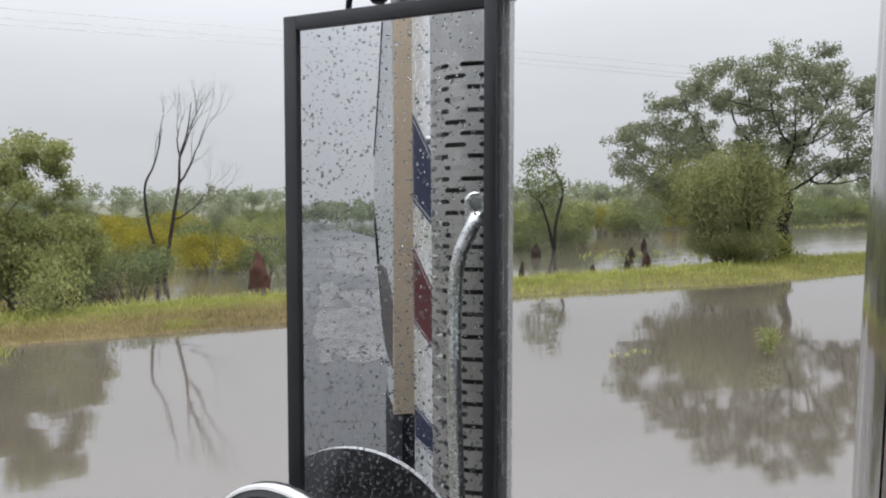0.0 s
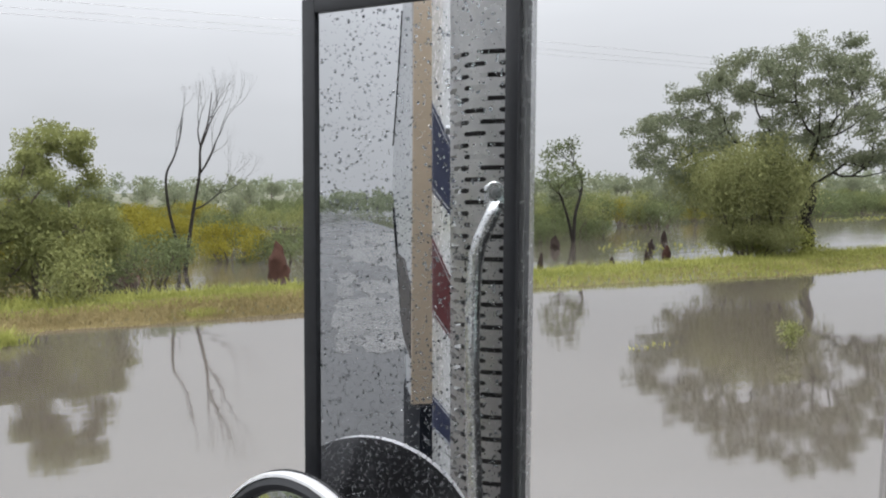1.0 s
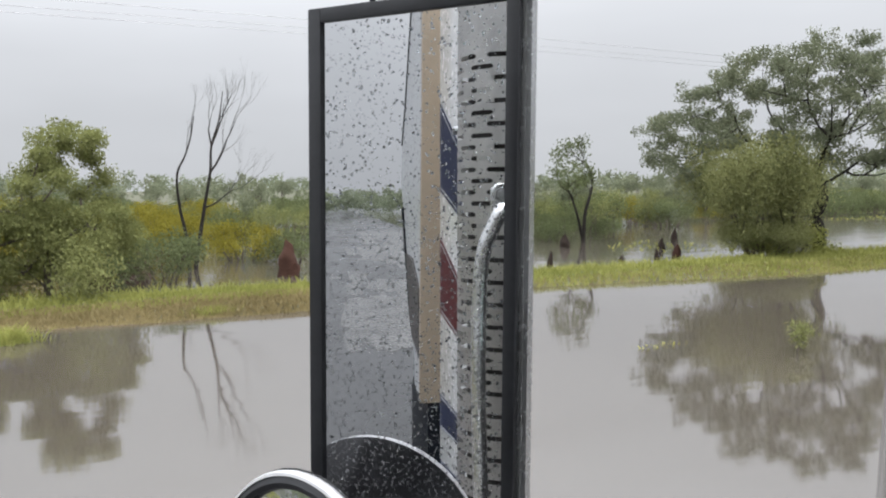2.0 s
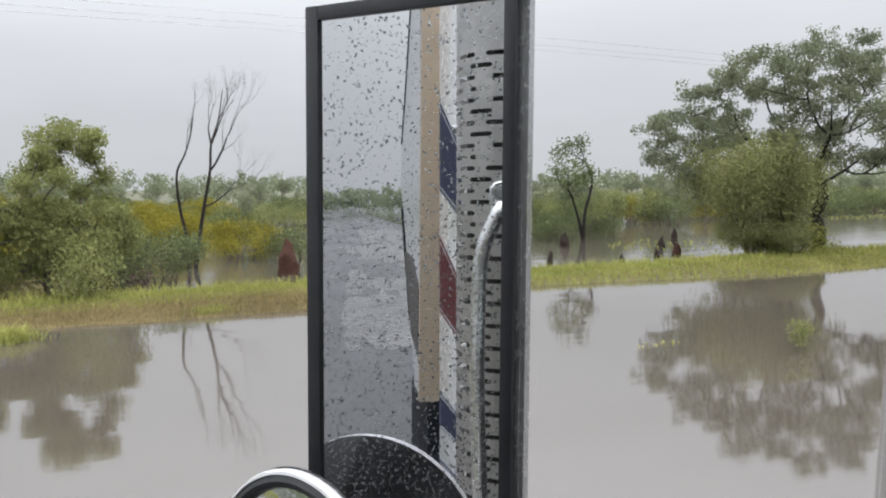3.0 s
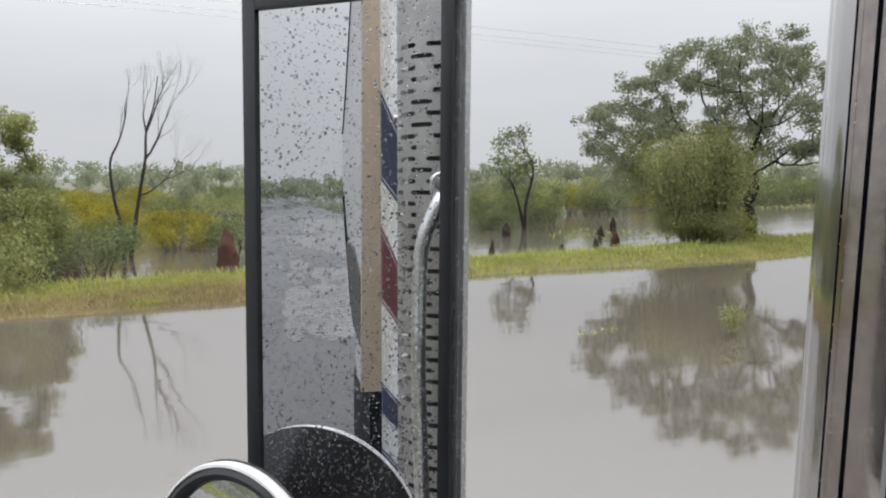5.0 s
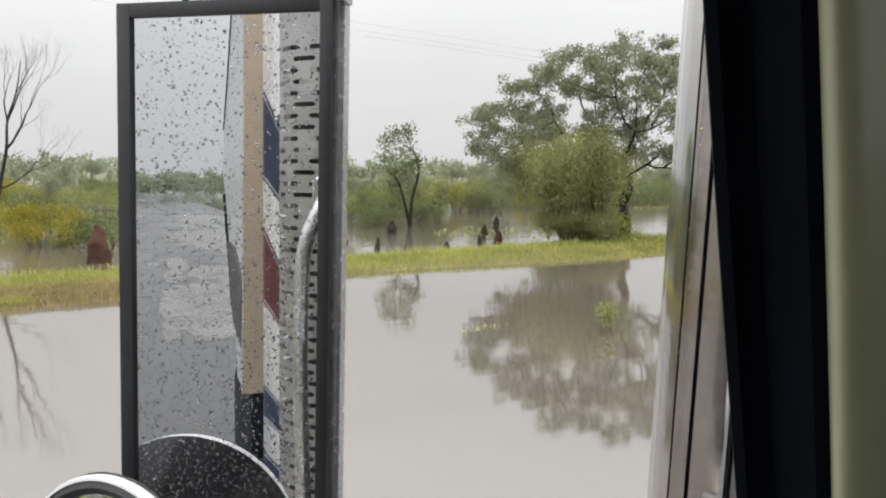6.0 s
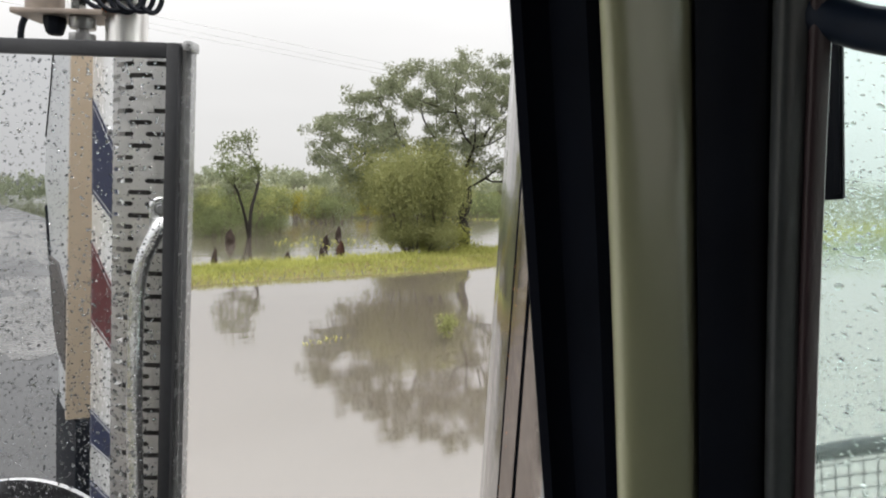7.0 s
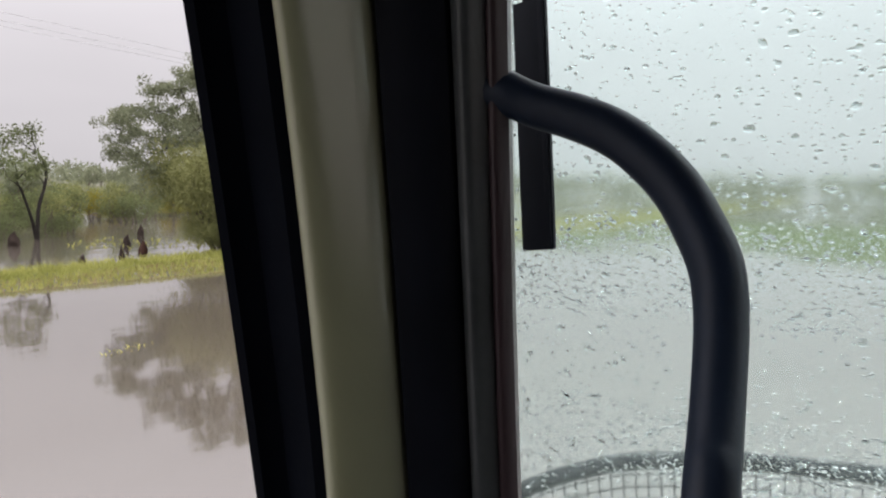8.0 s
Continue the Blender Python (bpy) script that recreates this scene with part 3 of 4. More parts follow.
def decal(name, mat, corners, inset):
    bm = bmesh.new()
    quad = [bm.verts.new((x, 0.3315, z)) for x, z in corners]
    far = [bm.verts.new((x, 0.3295, z)) for x, z in corners]
    bm.faces.new(quad)
    for i in range(4):
        bm.faces.new((quad[i], far[i], far[(i + 1) % 4], quad[(i + 1) % 4]))
    bmesh.ops.recalc_face_normals(bm, faces=bm.faces[:])
    ob = part(name, bm, mat, body)
    cx, cz = sum(c[0] for c in corners) / 4, sum(c[1] for c in corners) / 4
    ring = [Vector((cx + (x - cx) * inset, 0.3325, cz + (z - cz) * inset)) for x, z in corners]
    bm = bmesh.new()
    for a, b in zip(ring, ring[1:] + ring[:1]):
        d = (b - a).normalized()
        s = Vector((-d.z, 0, d.x)) * 0.003
        bm.faces.new([bm.verts.new(p) for p in (a - s, b - s, b + s, a + s)])
    part("pinstripe", bm, PALE, ob, "thin pale outline")


decal("blue_decal", BLUE, ((-2.258, 2.914), (-1.70, 2.671), (-1.70, 2.419), (-2.258, 2.536)), 0.88)
decal("red_decal", RED, ((-2.258, 2.336), (-1.70, 2.183), (-1.70, 1.965), (-2.258, 2.008)), 0.88)
decal("blue_decal", BLUE, ((-2.258, 1.647), (-1.70, 1.686), (-1.70, 1.577), (-2.258, 1.500)), 0.88)
decal("blue_decal", BLUE, ((-2.258, 1.351), (-1.70, 1.447), (-1.70, 1.30), (-2.258, 1.17)), 0.88)
bm = bmesh.new()
lathe(bm, [(0, 0), (0.018, 0), (0.015, 0.016), (0, 0.018)], pose(-1.814, 0.33, 2.755, -90, 0, 0), 10)
part("stud", bm, DULL_STEEL, body)
bm = bmesh.new()
loft(bm, [(-2.62, -1.9), (-2.62, 0), (-2.66, 0), (-2.66, -1.9)], (0, 0, 1.513), (0, 0, 3.7))
for v in bm.verts:
    if v.co.y > -1:
        v.co.y = 0.379 - 0.0085 * (v.co.z - 1.513)
part("bulkhead", bm, BEIGE, truck, "beige painted bulkhead")
# the load's pale side, whose rear edge bulges
REAR = [(-2.99, 3.7), (-3.077, 3.495), (-3.229, 3.288), (-3.393, 3.064), (-3.606, 2.831), (-3.689, 2.59), (-3.552, 2.452), (-3.393, 2.226), (-3.242, 2.044), (-3.129, 1.87), (-3.02, 1.70), (-2.95, 1.52)]
bm = bmesh.new()
outline = REAR + [(-2.662, 1.52), (-2.662, 3.7)]
near, far_side = ([bm.verts.new((x, y, z)) for x, z in outline] for y in (0.366, -1.85))
bm.faces.new(near)
bm.faces.new(list(reversed(far_side)))
for i in range(len(outline)):
    k = (i + 1) % len(outline)
    bm.faces.new((near[i], far_side[i], far_side[k], near[k]))
bmesh.ops.recalc_face_normals(bm, faces=bm.faces[:])
part("body_side", bm, PALE, truck, "pale grey body side")
for a, b, thick in ((1, 5, 0.007), (6, 10, 0.013)):
    bm = bmesh.new()
    tube(bm, [(x, 0.366, z) for x, z in REAR[a:b]], thick, 8)
    part("edge_strip", bm, SEAL, truck, "black edge strip")
# one dark panel added for the trailer's lower body and mud flaps
bm = bmesh.new()
rail = [bm.verts.new((x, y, z)) for y in (0.3665, 0.376) for x, z in ((-3.34, 2.20), (-3.0, 2.19), (-2.70, 2.06), (-2.70, 1.72), (-3.02, 1.78), (-3.14, 1.86))]
bm.faces.new(rail[6:])
for i in range(6):
    bm.faces.new((rail[i], rail[(i + 1) % 6], rail[6 + (i + 1) % 6], rail[6 + i]))
bmesh.ops.recalc_face_normals(bm, faces=bm.faces[:])
part("side_locker", bm, MUDDY, truck, "dark mud-splashed panel for the trailer's lower body and mud flaps")
bm = bmesh.new()
box(bm, (-3.75, -1.2, 0.70), (0.9, -0.4, 0.845), 0.03)
part("chassis", bm, PLASTIC, truck, "dark wet chassis")
bm = bmesh.new()
box(bm, (-3.3, -0.6, 0.75), (-2.60, 0.349, 1.508), 0.05)
part("tank", bm, PLASTIC, truck, "dark wet side tank")
for x in (0.35, -3.15):
    for y in (-0.05, -1.62):
        bm = bmesh.new()
        lathe(bm, [(0.27, -0.13), (0.47, -0.13), (0.5, -0.09), (0.5, 0.09), (0.47, 0.13), (0.27, 0.13), (0.27, -0.13)], pose(x, y, 0.512, 90, 0, 0), 40)
        wheel = part("wheel", bm, TYRE, truck, "black truck tyre")
        bm = bmesh.new()
        lathe(bm, [(0, -0.06), (0.15, -0.06), (0.2, -0.11), (0.268, -0.11), (0.268, 0.11), (0.2, 0.11), (0.15, 0.06), (0, 0.06)], pose(x, y, 0.512, 90, 0, 0), 32)
        part("rim", bm, DULL_STEEL, wheel)

# Cab shell round the camera.
for name, lo, hi, mat in (
        ("cab_roof", (-0.80, -1.80, 3.0), (0.30, 0.22, 3.08), LINING), ("cab_floor", (-0.80, -1.80, 1.16), (0.9, 0.22, 1.36), LINING),
        ("cab_back", (-0.80, -1.80, 1.36), (-0.74, 0.22, 3.0), LINING), ("cab_side", (-0.74, -1.80, 1.36), (0.9, -1.74, 1.98), LINING),
        ("door_panel", (-0.50, 0.16, 1.36), (0.45, 0.22, 2.17), LINING), ("door_header", (-0.50, 0.16, 2.88), (0.225, 0.22, 3.0), LINING),
        ("door_rear", (-0.74, 0.16, 1.36), (-0.503, 0.22, 3.0), LINING), ("dashboard", (0.45, -1.74, 1.36), (0.70, 0.158, 2.185), PLASTIC),
        ("windscreen_header", (0.30, -1.70, 2.83), (0.54, 0.10, 3.0), PLASTIC), ("cab_corner", (0.20, -1.80, 1.98), (0.40, -1.70, 3.0), LINING)):
    bm = bmesh.new()
    box(bm, lo, hi, 0.01)
    part(name, bm, mat, truck)
SLANT = -0.19
# edges of the pillar's strips at z = 2.5: place, slope and bend of x and y over the height
EDGES = [(0.200, 0.3742, -0.2094, -0.0188, -0.256, -0.210), (0.1395, 0.3778, -0.1695, -0.0024, -0.2725, -0.1245), (0.0951, 0.3935, -0.1543, -0.0004, -0.0425, -0.0057), (0.0351, 0.4176, -0.1738, -0.0187, -0.1065, -0.0848)]
EDGE_Y = [e[0] for e in reversed(EDGES)]


def pillar(name, profile, mat, label="", z0=2.12, z1=2.995, steps=14):
    """A bar along the pillar. Its plan profile (y at mid height, depth behind the pillar's face) follows the edges up."""
    bm = bmesh.new()
    rings = []
    for z in np.linspace(z0, z1, steps):
        d = z - 2.5
        ring = []
        for y, deep in profile:
            x, sx, sy, bx, by = (float(np.interp(y, EDGE_Y, [e[i] for e in reversed(EDGES)])) for i in range(1, 6))
            ring.append(bm.verts.new((x + sx * d + bx * d * d + deep, y + sy * d + by * d * d, z)))
        rings.append(ring)
    k = len(profile)
    for a, b in zip(rings, rings[1:]):
        for i in range(k):
            bm.faces.new((a[i], a[(i + 1) % k], b[(i + 1) % k], b[i]))
    bm.faces.new(list(reversed(rings[0])))
    bm.faces.new(rings[-1])
    bmesh.ops.recalc_face_normals(bm, faces=bm.faces[:])
    return part(name, bm, mat, truck, label)


pillar("window_seal", [(0.200, 0.0), (0.196, -0.005), (0.188, -0.006), (0.182, 0.001), (0.176, 0.004), (0.162, -0.002), (0.143, -0.011), (0.1335, -0.010), (0.1385, 0.01), (0.138, 0.05), (0.19, 0.06), (0.203, 0.012)], SEAL, "black rubber side window seal")
arc = [(0.1393 - 0.0438 * k / 14, -0.022 * math.sin(math.pi * k / 14) ** 0.62 - 0.003 * math.sin(2 * math.pi * k / 14)) for k in range(15)]
pillar("pillar_trim", arc + [(0.0955, 0.05), (0.139, 0.045)], TRIM, "olive grey curved pillar trim")
pillar("pillar_cover", [(0.0948, 0.001), (0.0925, -0.004), (0.083, -0.006), (0.068, -0.006), (0.0615, -0.002), (0.0605, 0.004), (0.065, 0.05), (0.093, 0.05)], PLASTIC, "black pillar cover")
arc = [(0.0603 - 0.0155 * k / 10, 0.001 - 0.007 * math.sin(math.pi * k / 10)) for k in range(11)]
pillar("windscreen_seal", arc + [(0.047, 0.012), (0.058, 0.03)], SEAL_GREY, "glossy black windscreen seal")
arc = [(0.0462 - 0.0104 * k / 8, 0.003 - 0.005 * math.sin(math.pi * k / 8)) for k in range(9)]
pillar("seal_lip", arc + [(0.0385, 0.015), (0.0440, 0.018)], EDGE_RED, "dark maroon painted edge beside the windscreen seal")

# Windscreen, its drops, the inner handle, and what stands outside it.
WM = Matrix.Translation((0.598, -0.85, 2.55)) @ Matrix(((0, SLANT, -1), (-1, 0, 0), (0, 1, SLANT))).to_4x4()
bm = bmesh.new()
box(bm, (-0.985, -0.34, -0.003), (0.853, 0.27, 0.0), 0, WM)
glass = part("windscreen", bm, SCREEN, truck, "green tinted windscreen covered with rain drops")
glass.visible_shadow = False
WET = WM @ Matrix.Translation((0, 0, 0.0002))
drops("rain_film", rng, 5200, (-0.98, -0.54, -0.26, 0.24), WET, glass, (0.0007, 0.0022), "clear rain drops", plump=2.4, long=(0.35, 0.85), mat=SCREEN_DROP)
drops("mid_rain_film", rng, 1100, (-0.98, -0.54, -0.26, 0.24), WET, glass, (0.0013, 0.0028), "clear rain drops", plump=2.2, long=(0.4, 1.0), mat=SCREEN_DROP)
drops("large_rain_film", rng, 90, (-0.98, -0.54, -0.26, 0.24), WET, glass, (0.0022, 0.0042), "large clear rain drops", plump=1.8, long=(0.5, 1.1), mat=SCREEN_DROP)
drops("dense_rain_film", rng, 5200, (-0.98, -0.54, -0.050, 0.025), WET, glass, (0.0005, 0.0021), "dense fine rain drops", plump=2.4, long=(0.3, 0.7), mat=SCREEN_DROP)
drops("low_rain_film", rng, 4200, (-0.98, -0.54, -0.185, -0.118), WET, glass, (0.0005, 0.0016), "fine rain drops low on the screen", plump=2.2, long=(0.35, 0.9), mat=SCREEN_DROP)
bm = bmesh.new()
line = [(0.4060, 0.0930, 2.6600), (0.4000, 0.0650, 2.6530), (0.3974, 0.0381, 2.6469), (0.3988, 0.0179, 2.6392), (0.399, -0.0034, 2.633), (0.3977, -0.0241, 2.6243), (0.3947, -0.0418, 2.6119), (0.39, -0.0565, 2.5976), (0.383, -0.0686, 2.5803), (0.3762, -0.0765, 2.5662), (0.3686, -0.0805, 2.5525), (0.3588, -0.083, 2.5374),
        (0.3436, -0.0853, 2.5173), (0.3273, -0.0874, 2.4995), (0.3134, -0.0891, 2.4866), (0.290, -0.092, 2.44), (0.29, -0.094, 2.36), (0.36, -0.096, 2.22), (0.50, -0.096, 2.17)]
radii = np.interp(np.arange(96), [0, 5, 9, 13, 20, 30, 45, 60, 95], [0.0300, 0.0200, 0.0125, 0.0112, 0.0117, 0.0120, 0.0120, 0.0108, 0.0100]).tolist()
tube(bm, smooth_line(line, 5), radii, 16)
part("inner_grab_handle", bm, HANDLE, truck, "blue-black coated grab handle bending down from the pillar")
bm = bmesh.new()
PB = Matrix(((0, 0, 1, 0.552), (-1, 0.075, 0, 0.0745), (0.1, 1, 0.0, 2.552), (0, 0, 0, 1)))
box(bm, (-0.0125, 0.0, -0.003), (0.0125, 0.178, 0.003), 0.0025, PB)
box(bm, (0.0068, 0.004, -0.0045), (0.0110, 0.176, -0.003), 0.0008, PB)
box(bm, (-0.005, 0.176, -0.002), (0.005, 0.26, 0.002), 0.001, PB)
part("visor_stay", bm, PLASTIC, truck, "flat black bar hanging behind the windscreen")
bm = bmesh.new()
arcp = [(0.74, 0.24, 2.20), (0.74, 0.1652, 2.282), (0.74, 0.1382, 2.302), (0.74, 0.1033, 2.320), (0.74, 0.0591, 2.338), (0.74, 0.0071, 2.350), (0.74, -0.0464, 2.359), (0.74, -0.0874, 2.363), (0.74, -0.1304, 2.366), (0.74, -0.1581, 2.368), (0.74, -0.45, 2.37), (0.74, -1.0, 2.36)]
top_y, top_z = [-p[1] for p in arcp], [p[2] for p in arcp]
tube(bm, smooth_line(arcp), 0.0085, 10)
guard = part("screen_guard", bm, PLASTIC, truck, "wire mesh insect guard with a black edge")
bm = bmesh.new()
for k in range(62):
    y = 0.20 - 0.0118 * k
    tube(bm, [(0.742, y, np.interp(-y, top_y, top_z)), (0.795, y - 0.004, 2.13)], 0.0009, 4, False)
for k in range(1, 16):
    row = [(0.742 + 0.0032 * k, y, np.interp(-y, top_y, top_z) - 0.0135 * k) for y in np.linspace(0.20, -0.6, 40)]
    tube(bm, row, 0.0009, 4, False)
part("wire_mesh", bm, PLASTIC, guard, "fine wire mesh")

# Polished cowl and air cleaner outside, ahead of the window.
bm = bmesh.new()
CA = Matrix(((1, 0, 0.022, 0.951), (0, 1, -0.028, 0.463), (0, 0, 1, 2.4), (0, 0, 0, 1)))
lathe(bm, [(0, -1.1), (0.17, -1.1)] + [(0.17, z) for z in np.arange(-0.9, 0.61, 0.1)] + [(0.15, 0.66), (0, 0.66)], Matrix(), 240)
for v in bm.verts:
    a = math.atan2(v.co.y, v.co.x)
    grain = noise.noise(Vector((a * 9, v.co.z * 0.8, 1))) * 0.0012 + noise.noise(Vector((a * 30, v.co.z * 0.5, 4))) * 0.0003
    v.co.x, v.co.y = v.co.x * (1 + grain / 0.17), v.co.y * (1 + grain / 0.17)
bmesh.ops.transform(bm, matrix=CA, verts=bm.verts[:])
cowl = part("air_cleaner", bm, SILVER, truck, "polished silver air cleaner, wet with rain")
# Brown steel holds stain; the added side plates also colour in the cab's reflection.
for a0, wide, deep, mat, name, z0, z1 in ((159.3, 0.35, 0.0022, SEAL, "seam", -0.9, 0.50), (161.6, 1.3, 0.002, BROWN_STEEL, "brown_strip", -0.9, 0.42), (167.2, 3.0, 0.0045, BROWN_STEEL, "raised_band", -0.85, 0.33), (170.7, 0.3, 0.0022, SEAL, "seam", -0.9, 0.33),
                                          (178.5, 7.0, 0.0015, BROWN_STEEL, "side_plate", -0.9, 0.55), (187, 0.9, 0.007, CHROME, "bead", -0.9, 0.10), (189, 0.4, 0.003, SEAL, "seam", -0.9, 0.5), (196, 6.0, 0.002, BROWN_STEEL, "side_plate", -0.9, 0.5)):
    bm = bmesh.new()
    ring = []
    for z in (z0, z1):
        for rr in (0.168, 0.17 + deep):
            ring.append([bm.verts.new(CA @ Vector((rr * math.cos(radians(a)), rr * math.sin(radians(a)), z))) for a in np.linspace(a0 - wide, a0 + wide, 5)])
    for k in range(4):
        bm.faces.new((ring[1][k], ring[1][k + 1], ring[3][k + 1], ring[3][k]))
        bm.faces.new((ring[3][k], ring[3][k + 1], ring[2][k + 1], ring[2][k]))
    for k in (0, 4):
        bm.faces.new((ring[0][k], ring[1][k], ring[3][k], ring[2][k]))
    bmesh.ops.recalc_face_normals(bm, faces=bm.faces[:])
    part(name, bm, mat, cowl)
# small copper-orange beads dotted along the strips
for a0, z in [(163.4, 0.17 - 0.019 * k) for k in (0, 1, 8, 9, 10, 17, 18, 19, 27, 28)] + [(160.3, 0.05 - 0.03 * k) for k in (0, 1, 4, 5, 10)]:
    bm = bmesh.new()
    bmesh.ops.create_uvsphere(bm, u_segments=6, v_segments=4, radius=0.0012, matrix=CA @ Matrix.Translation((0.1722 * math.cos(radians(a0)), 0.1722 * math.sin(radians(a0)), z)))
    part("rivet", bm, COPPER, cowl)
bm = bmesh.new()
box(bm, (0.765, 0.452, 2.13), (0.785, 0.47, 2.145), 0.003)
part("latch", bm, DULL_STEEL, cowl)
bm = bmesh.new()
box(bm, (0.80, -1.6, 1.2), (1.5, 0.26, 1.72), 0.08)
part("bonnet", bm, WHITE, truck, "white bonnet")


# ---- plants ----
def grow(rng, p, d, length, radius, level, tubes, tips, spread, up, bend=0.12, split=(2, 3), shrink=(0.62, 0.8)):
    pts, radii = [p.copy()], [radius]
    n = 4
    for k in range(n):
        d = (d + Vector(rng.normal(0, bend, 3)) + Vector((0, 0, up))).normalized()
        p = p + d * (length / n)
        pts.append(p.copy())
        radii.append(radius * (1 - 0.4 * (k + 1) / n))
    tubes.append((pts, radii))
    if level == 1:
        tips.append(pts[2].copy())
    if level == 0:
        tips.append(p.copy())
        return
    for k in range(int(rng.integers(split[0], split[1] + 1))):
        axis = d.orthogonal().normalized()
        axis.rotate(Matrix.Rotation(rng.uniform(0, 6.28), 3, d))
        turn = Matrix.Rotation(rng.normal(spread, spread * 0.3), 3, axis)
        at = pts[-1] if k < 2 else pts[-2]
        grow(rng, at, turn @ d, length * rng.uniform(*shrink), radii[-1] * rng.uniform(0.65, 0.85), level - 1, tubes, tips, spread, up, bend, split, shrink)


def wood(tubes, sides=6, thin=0.0):
    bm = bmesh.new()
    for pts, radii in tubes:
        if max(radii) > thin:
            tube(bm, pts, radii, sides if radii[0] > 0.02 else 4, False)
    return bm


def make_tree(name, seed, label, stems, levels, length, radius, spread, up, leaf, per, size, puff, bark=BARK, split=(2, 3), shrink=(0.62, 0.8), bend=0.12, droop=0.4, slim=0.45):
    """A tree at the origin: trunk and limbs, and a crown of single leaves round the twigs."""
    rng = np.random.default_rng(seed)
    tubes, tips = [], []
    for at, d in stems:
        grow(rng, Vector(at), Vector(d).normalized(), length, radius, levels, tubes, tips, spread, up, bend, split, shrink)
    ob = thing(name, (0, 0, 0), label, "tree" if name.endswith("tree") else "shrub")
    part("trunk", wood(tubes, 8), bark, ob)
    if leaf:
        q = leaves(rng, [tuple(t) for t in tips], puff, per, size, droop, slim)
        part("crown", sheet_of_quads("crown", q, leaf), leaf, ob)
    return ob


def put(ob, x, y, z=-0.25, turn=0.0, scale=1.0):
    ob.matrix_basis = pose(x, y, z, 0, 0, turn) @ Matrix.Scale(scale, 4)
    return ob


# Bare forked tree on the far side of the bank.
dead = make_tree("dead_tree", 12, "bare dead tree with two thin stems and fine twigs", [((0, 0, 0), (-0.10, 0, 1))], 0, 2.6, 0.12, 0.3, 0.02, None, 0, 0, 0, DEAD)
bpy.data.objects.remove(dead.children[0])
rng = np.random.default_rng(5)
tubes, tips = [], []
left = [Vector(p) for p in ((0, 0, -0.4), (-0.05, 0, 0.9), (-0.22, 0.05, 1.9), (-0.27, 0.05, 2.9), (0.0, 0.1, 3.5), (0.2, 0.12, 4.1), (0.3, 0.1, 4.7))]
right = [Vector(p) for p in ((0.12, 0, -0.4), (0.32, 0, 0.9), (0.5, 0, 1.9), (0.72, 0, 3.0), (0.78, 0, 3.8), (1.05, 0.05, 4.6), (1.2, 0.05, 5.5))]
for line, r0 in ((left, 0.062), (right, 0.075)):
    s = smooth_line(line, 5)
    tubes.append((s, [r0 * (1 - 0.85 * k / (len(s) - 1)) for k in range(len(s))]))
for p, d, l, r, lev in ((left[-2], (0.2, 0.2, 1), 0.6, 0.018, 3), (left[-3], (0.4, 0.1, 1), 0.5, 0.014, 2), (right[2], (1.0, 0.2, 0.45), 1.05, 0.03, 4), (right[3], (1.0, -0.1, 0.9), 1.15, 0.035, 4),
                        (right[4], (0.6, 0.1, 1), 0.8, 0.03, 4), (right[4], (-0.25, 0.2, 1), 0.75, 0.028, 4), (right[5], (0.5, -0.2, 1), 0.6, 0.02, 3), (right[3], (0.6, 0.3, 0.7), 0.8, 0.028, 4), (left[2], (0.6, 0, 0.7), 0.3, 0.012, 1)):
    grow(rng, p.copy(), Vector(d).normalized(), l, r, lev + 1, tubes, tips, 0.34, 0.09, 0.1, (2, 3), (0.62, 0.8))
part("trunk", wood(tubes, 8), DEAD, dead)
put(dead, 2.5, 25.4, 0.0, 8, 1.02)

def clump_tree(name, seed, label, stem, girth, clumps, leaf, per, size, twig=0.013, bark=DEAD, droop=0.6):
    """A tree whose limbs grow from the stem's end through clumps of leaves (place, radius)."""
    r = np.random.default_rng(seed)
    ob = thing(name, (0, 0, 0), label, "tree")
    line = smooth_line(stem, 4)
    tubes = [(line, [girth * (1 - 0.35 * k / (len(line) - 1)) for k in range(len(line))])]
    nodes, ends = [(line[-1], -1, 0.0)], []
    for c, rad in sorted(clumps, key=lambda q: (q[0] - line[-1]).length):
        last = min(range(len(nodes)), key=lambda i: (nodes[i][0] - c).length + 0.4 * nodes[i][2])
        p = nodes[last][0]
        d = c - p
        steps = max(1, int(d.length / 0.4))
        sag = Vector(r.normal(0, 0.1, 3)) * d.length - Vector((0, 0, 0.1 * d.length))
        for k in range(1, steps + 1):
            q = p + d * (k / steps) + sag * math.sin(math.pi * k / steps)
            nodes.append((q, last, nodes[last][2] + (q - nodes[last][0]).length))
            last = len(nodes) - 1
        ends.append(last)
    load = [0] * len(nodes)
    for i in ends:
        while i >= 0:
            load[i] += 1
            i = nodes[i][1]
    for i, (q, up, _) in enumerate(nodes):
        if up >= 0 and load[i]:
            tubes.append(([nodes[up][0], q + (q - nodes[up][0]) * 0.08], [twig * max(load[up], 1) ** 0.5 if up else twig * load[i] ** 0.5, twig * load[i] ** 0.5]))
    centres = []
    for c, rad in clumps:
        for k in range(12):
            v = Vector(r.normal(0, 1, 3)).normalized() * rad * r.random() ** 0.5
            v.z *= 0.62
            centres.append(tuple(c + v))
            if k < 6:
                tubes.append(([c, c + v * 0.6 + Vector(r.normal(0, 0.04, 3)), c + v * 1.1], [twig * 0.6, twig * 0.4, twig * 0.2]))
    part("trunk", wood(tubes, 7), bark, ob)
    part("crown", sheet_of_quads("crown", leaves(r, centres, (0.13, 0.13, 0.10), per, size, droop), leaf), leaf, ob)
    return ob


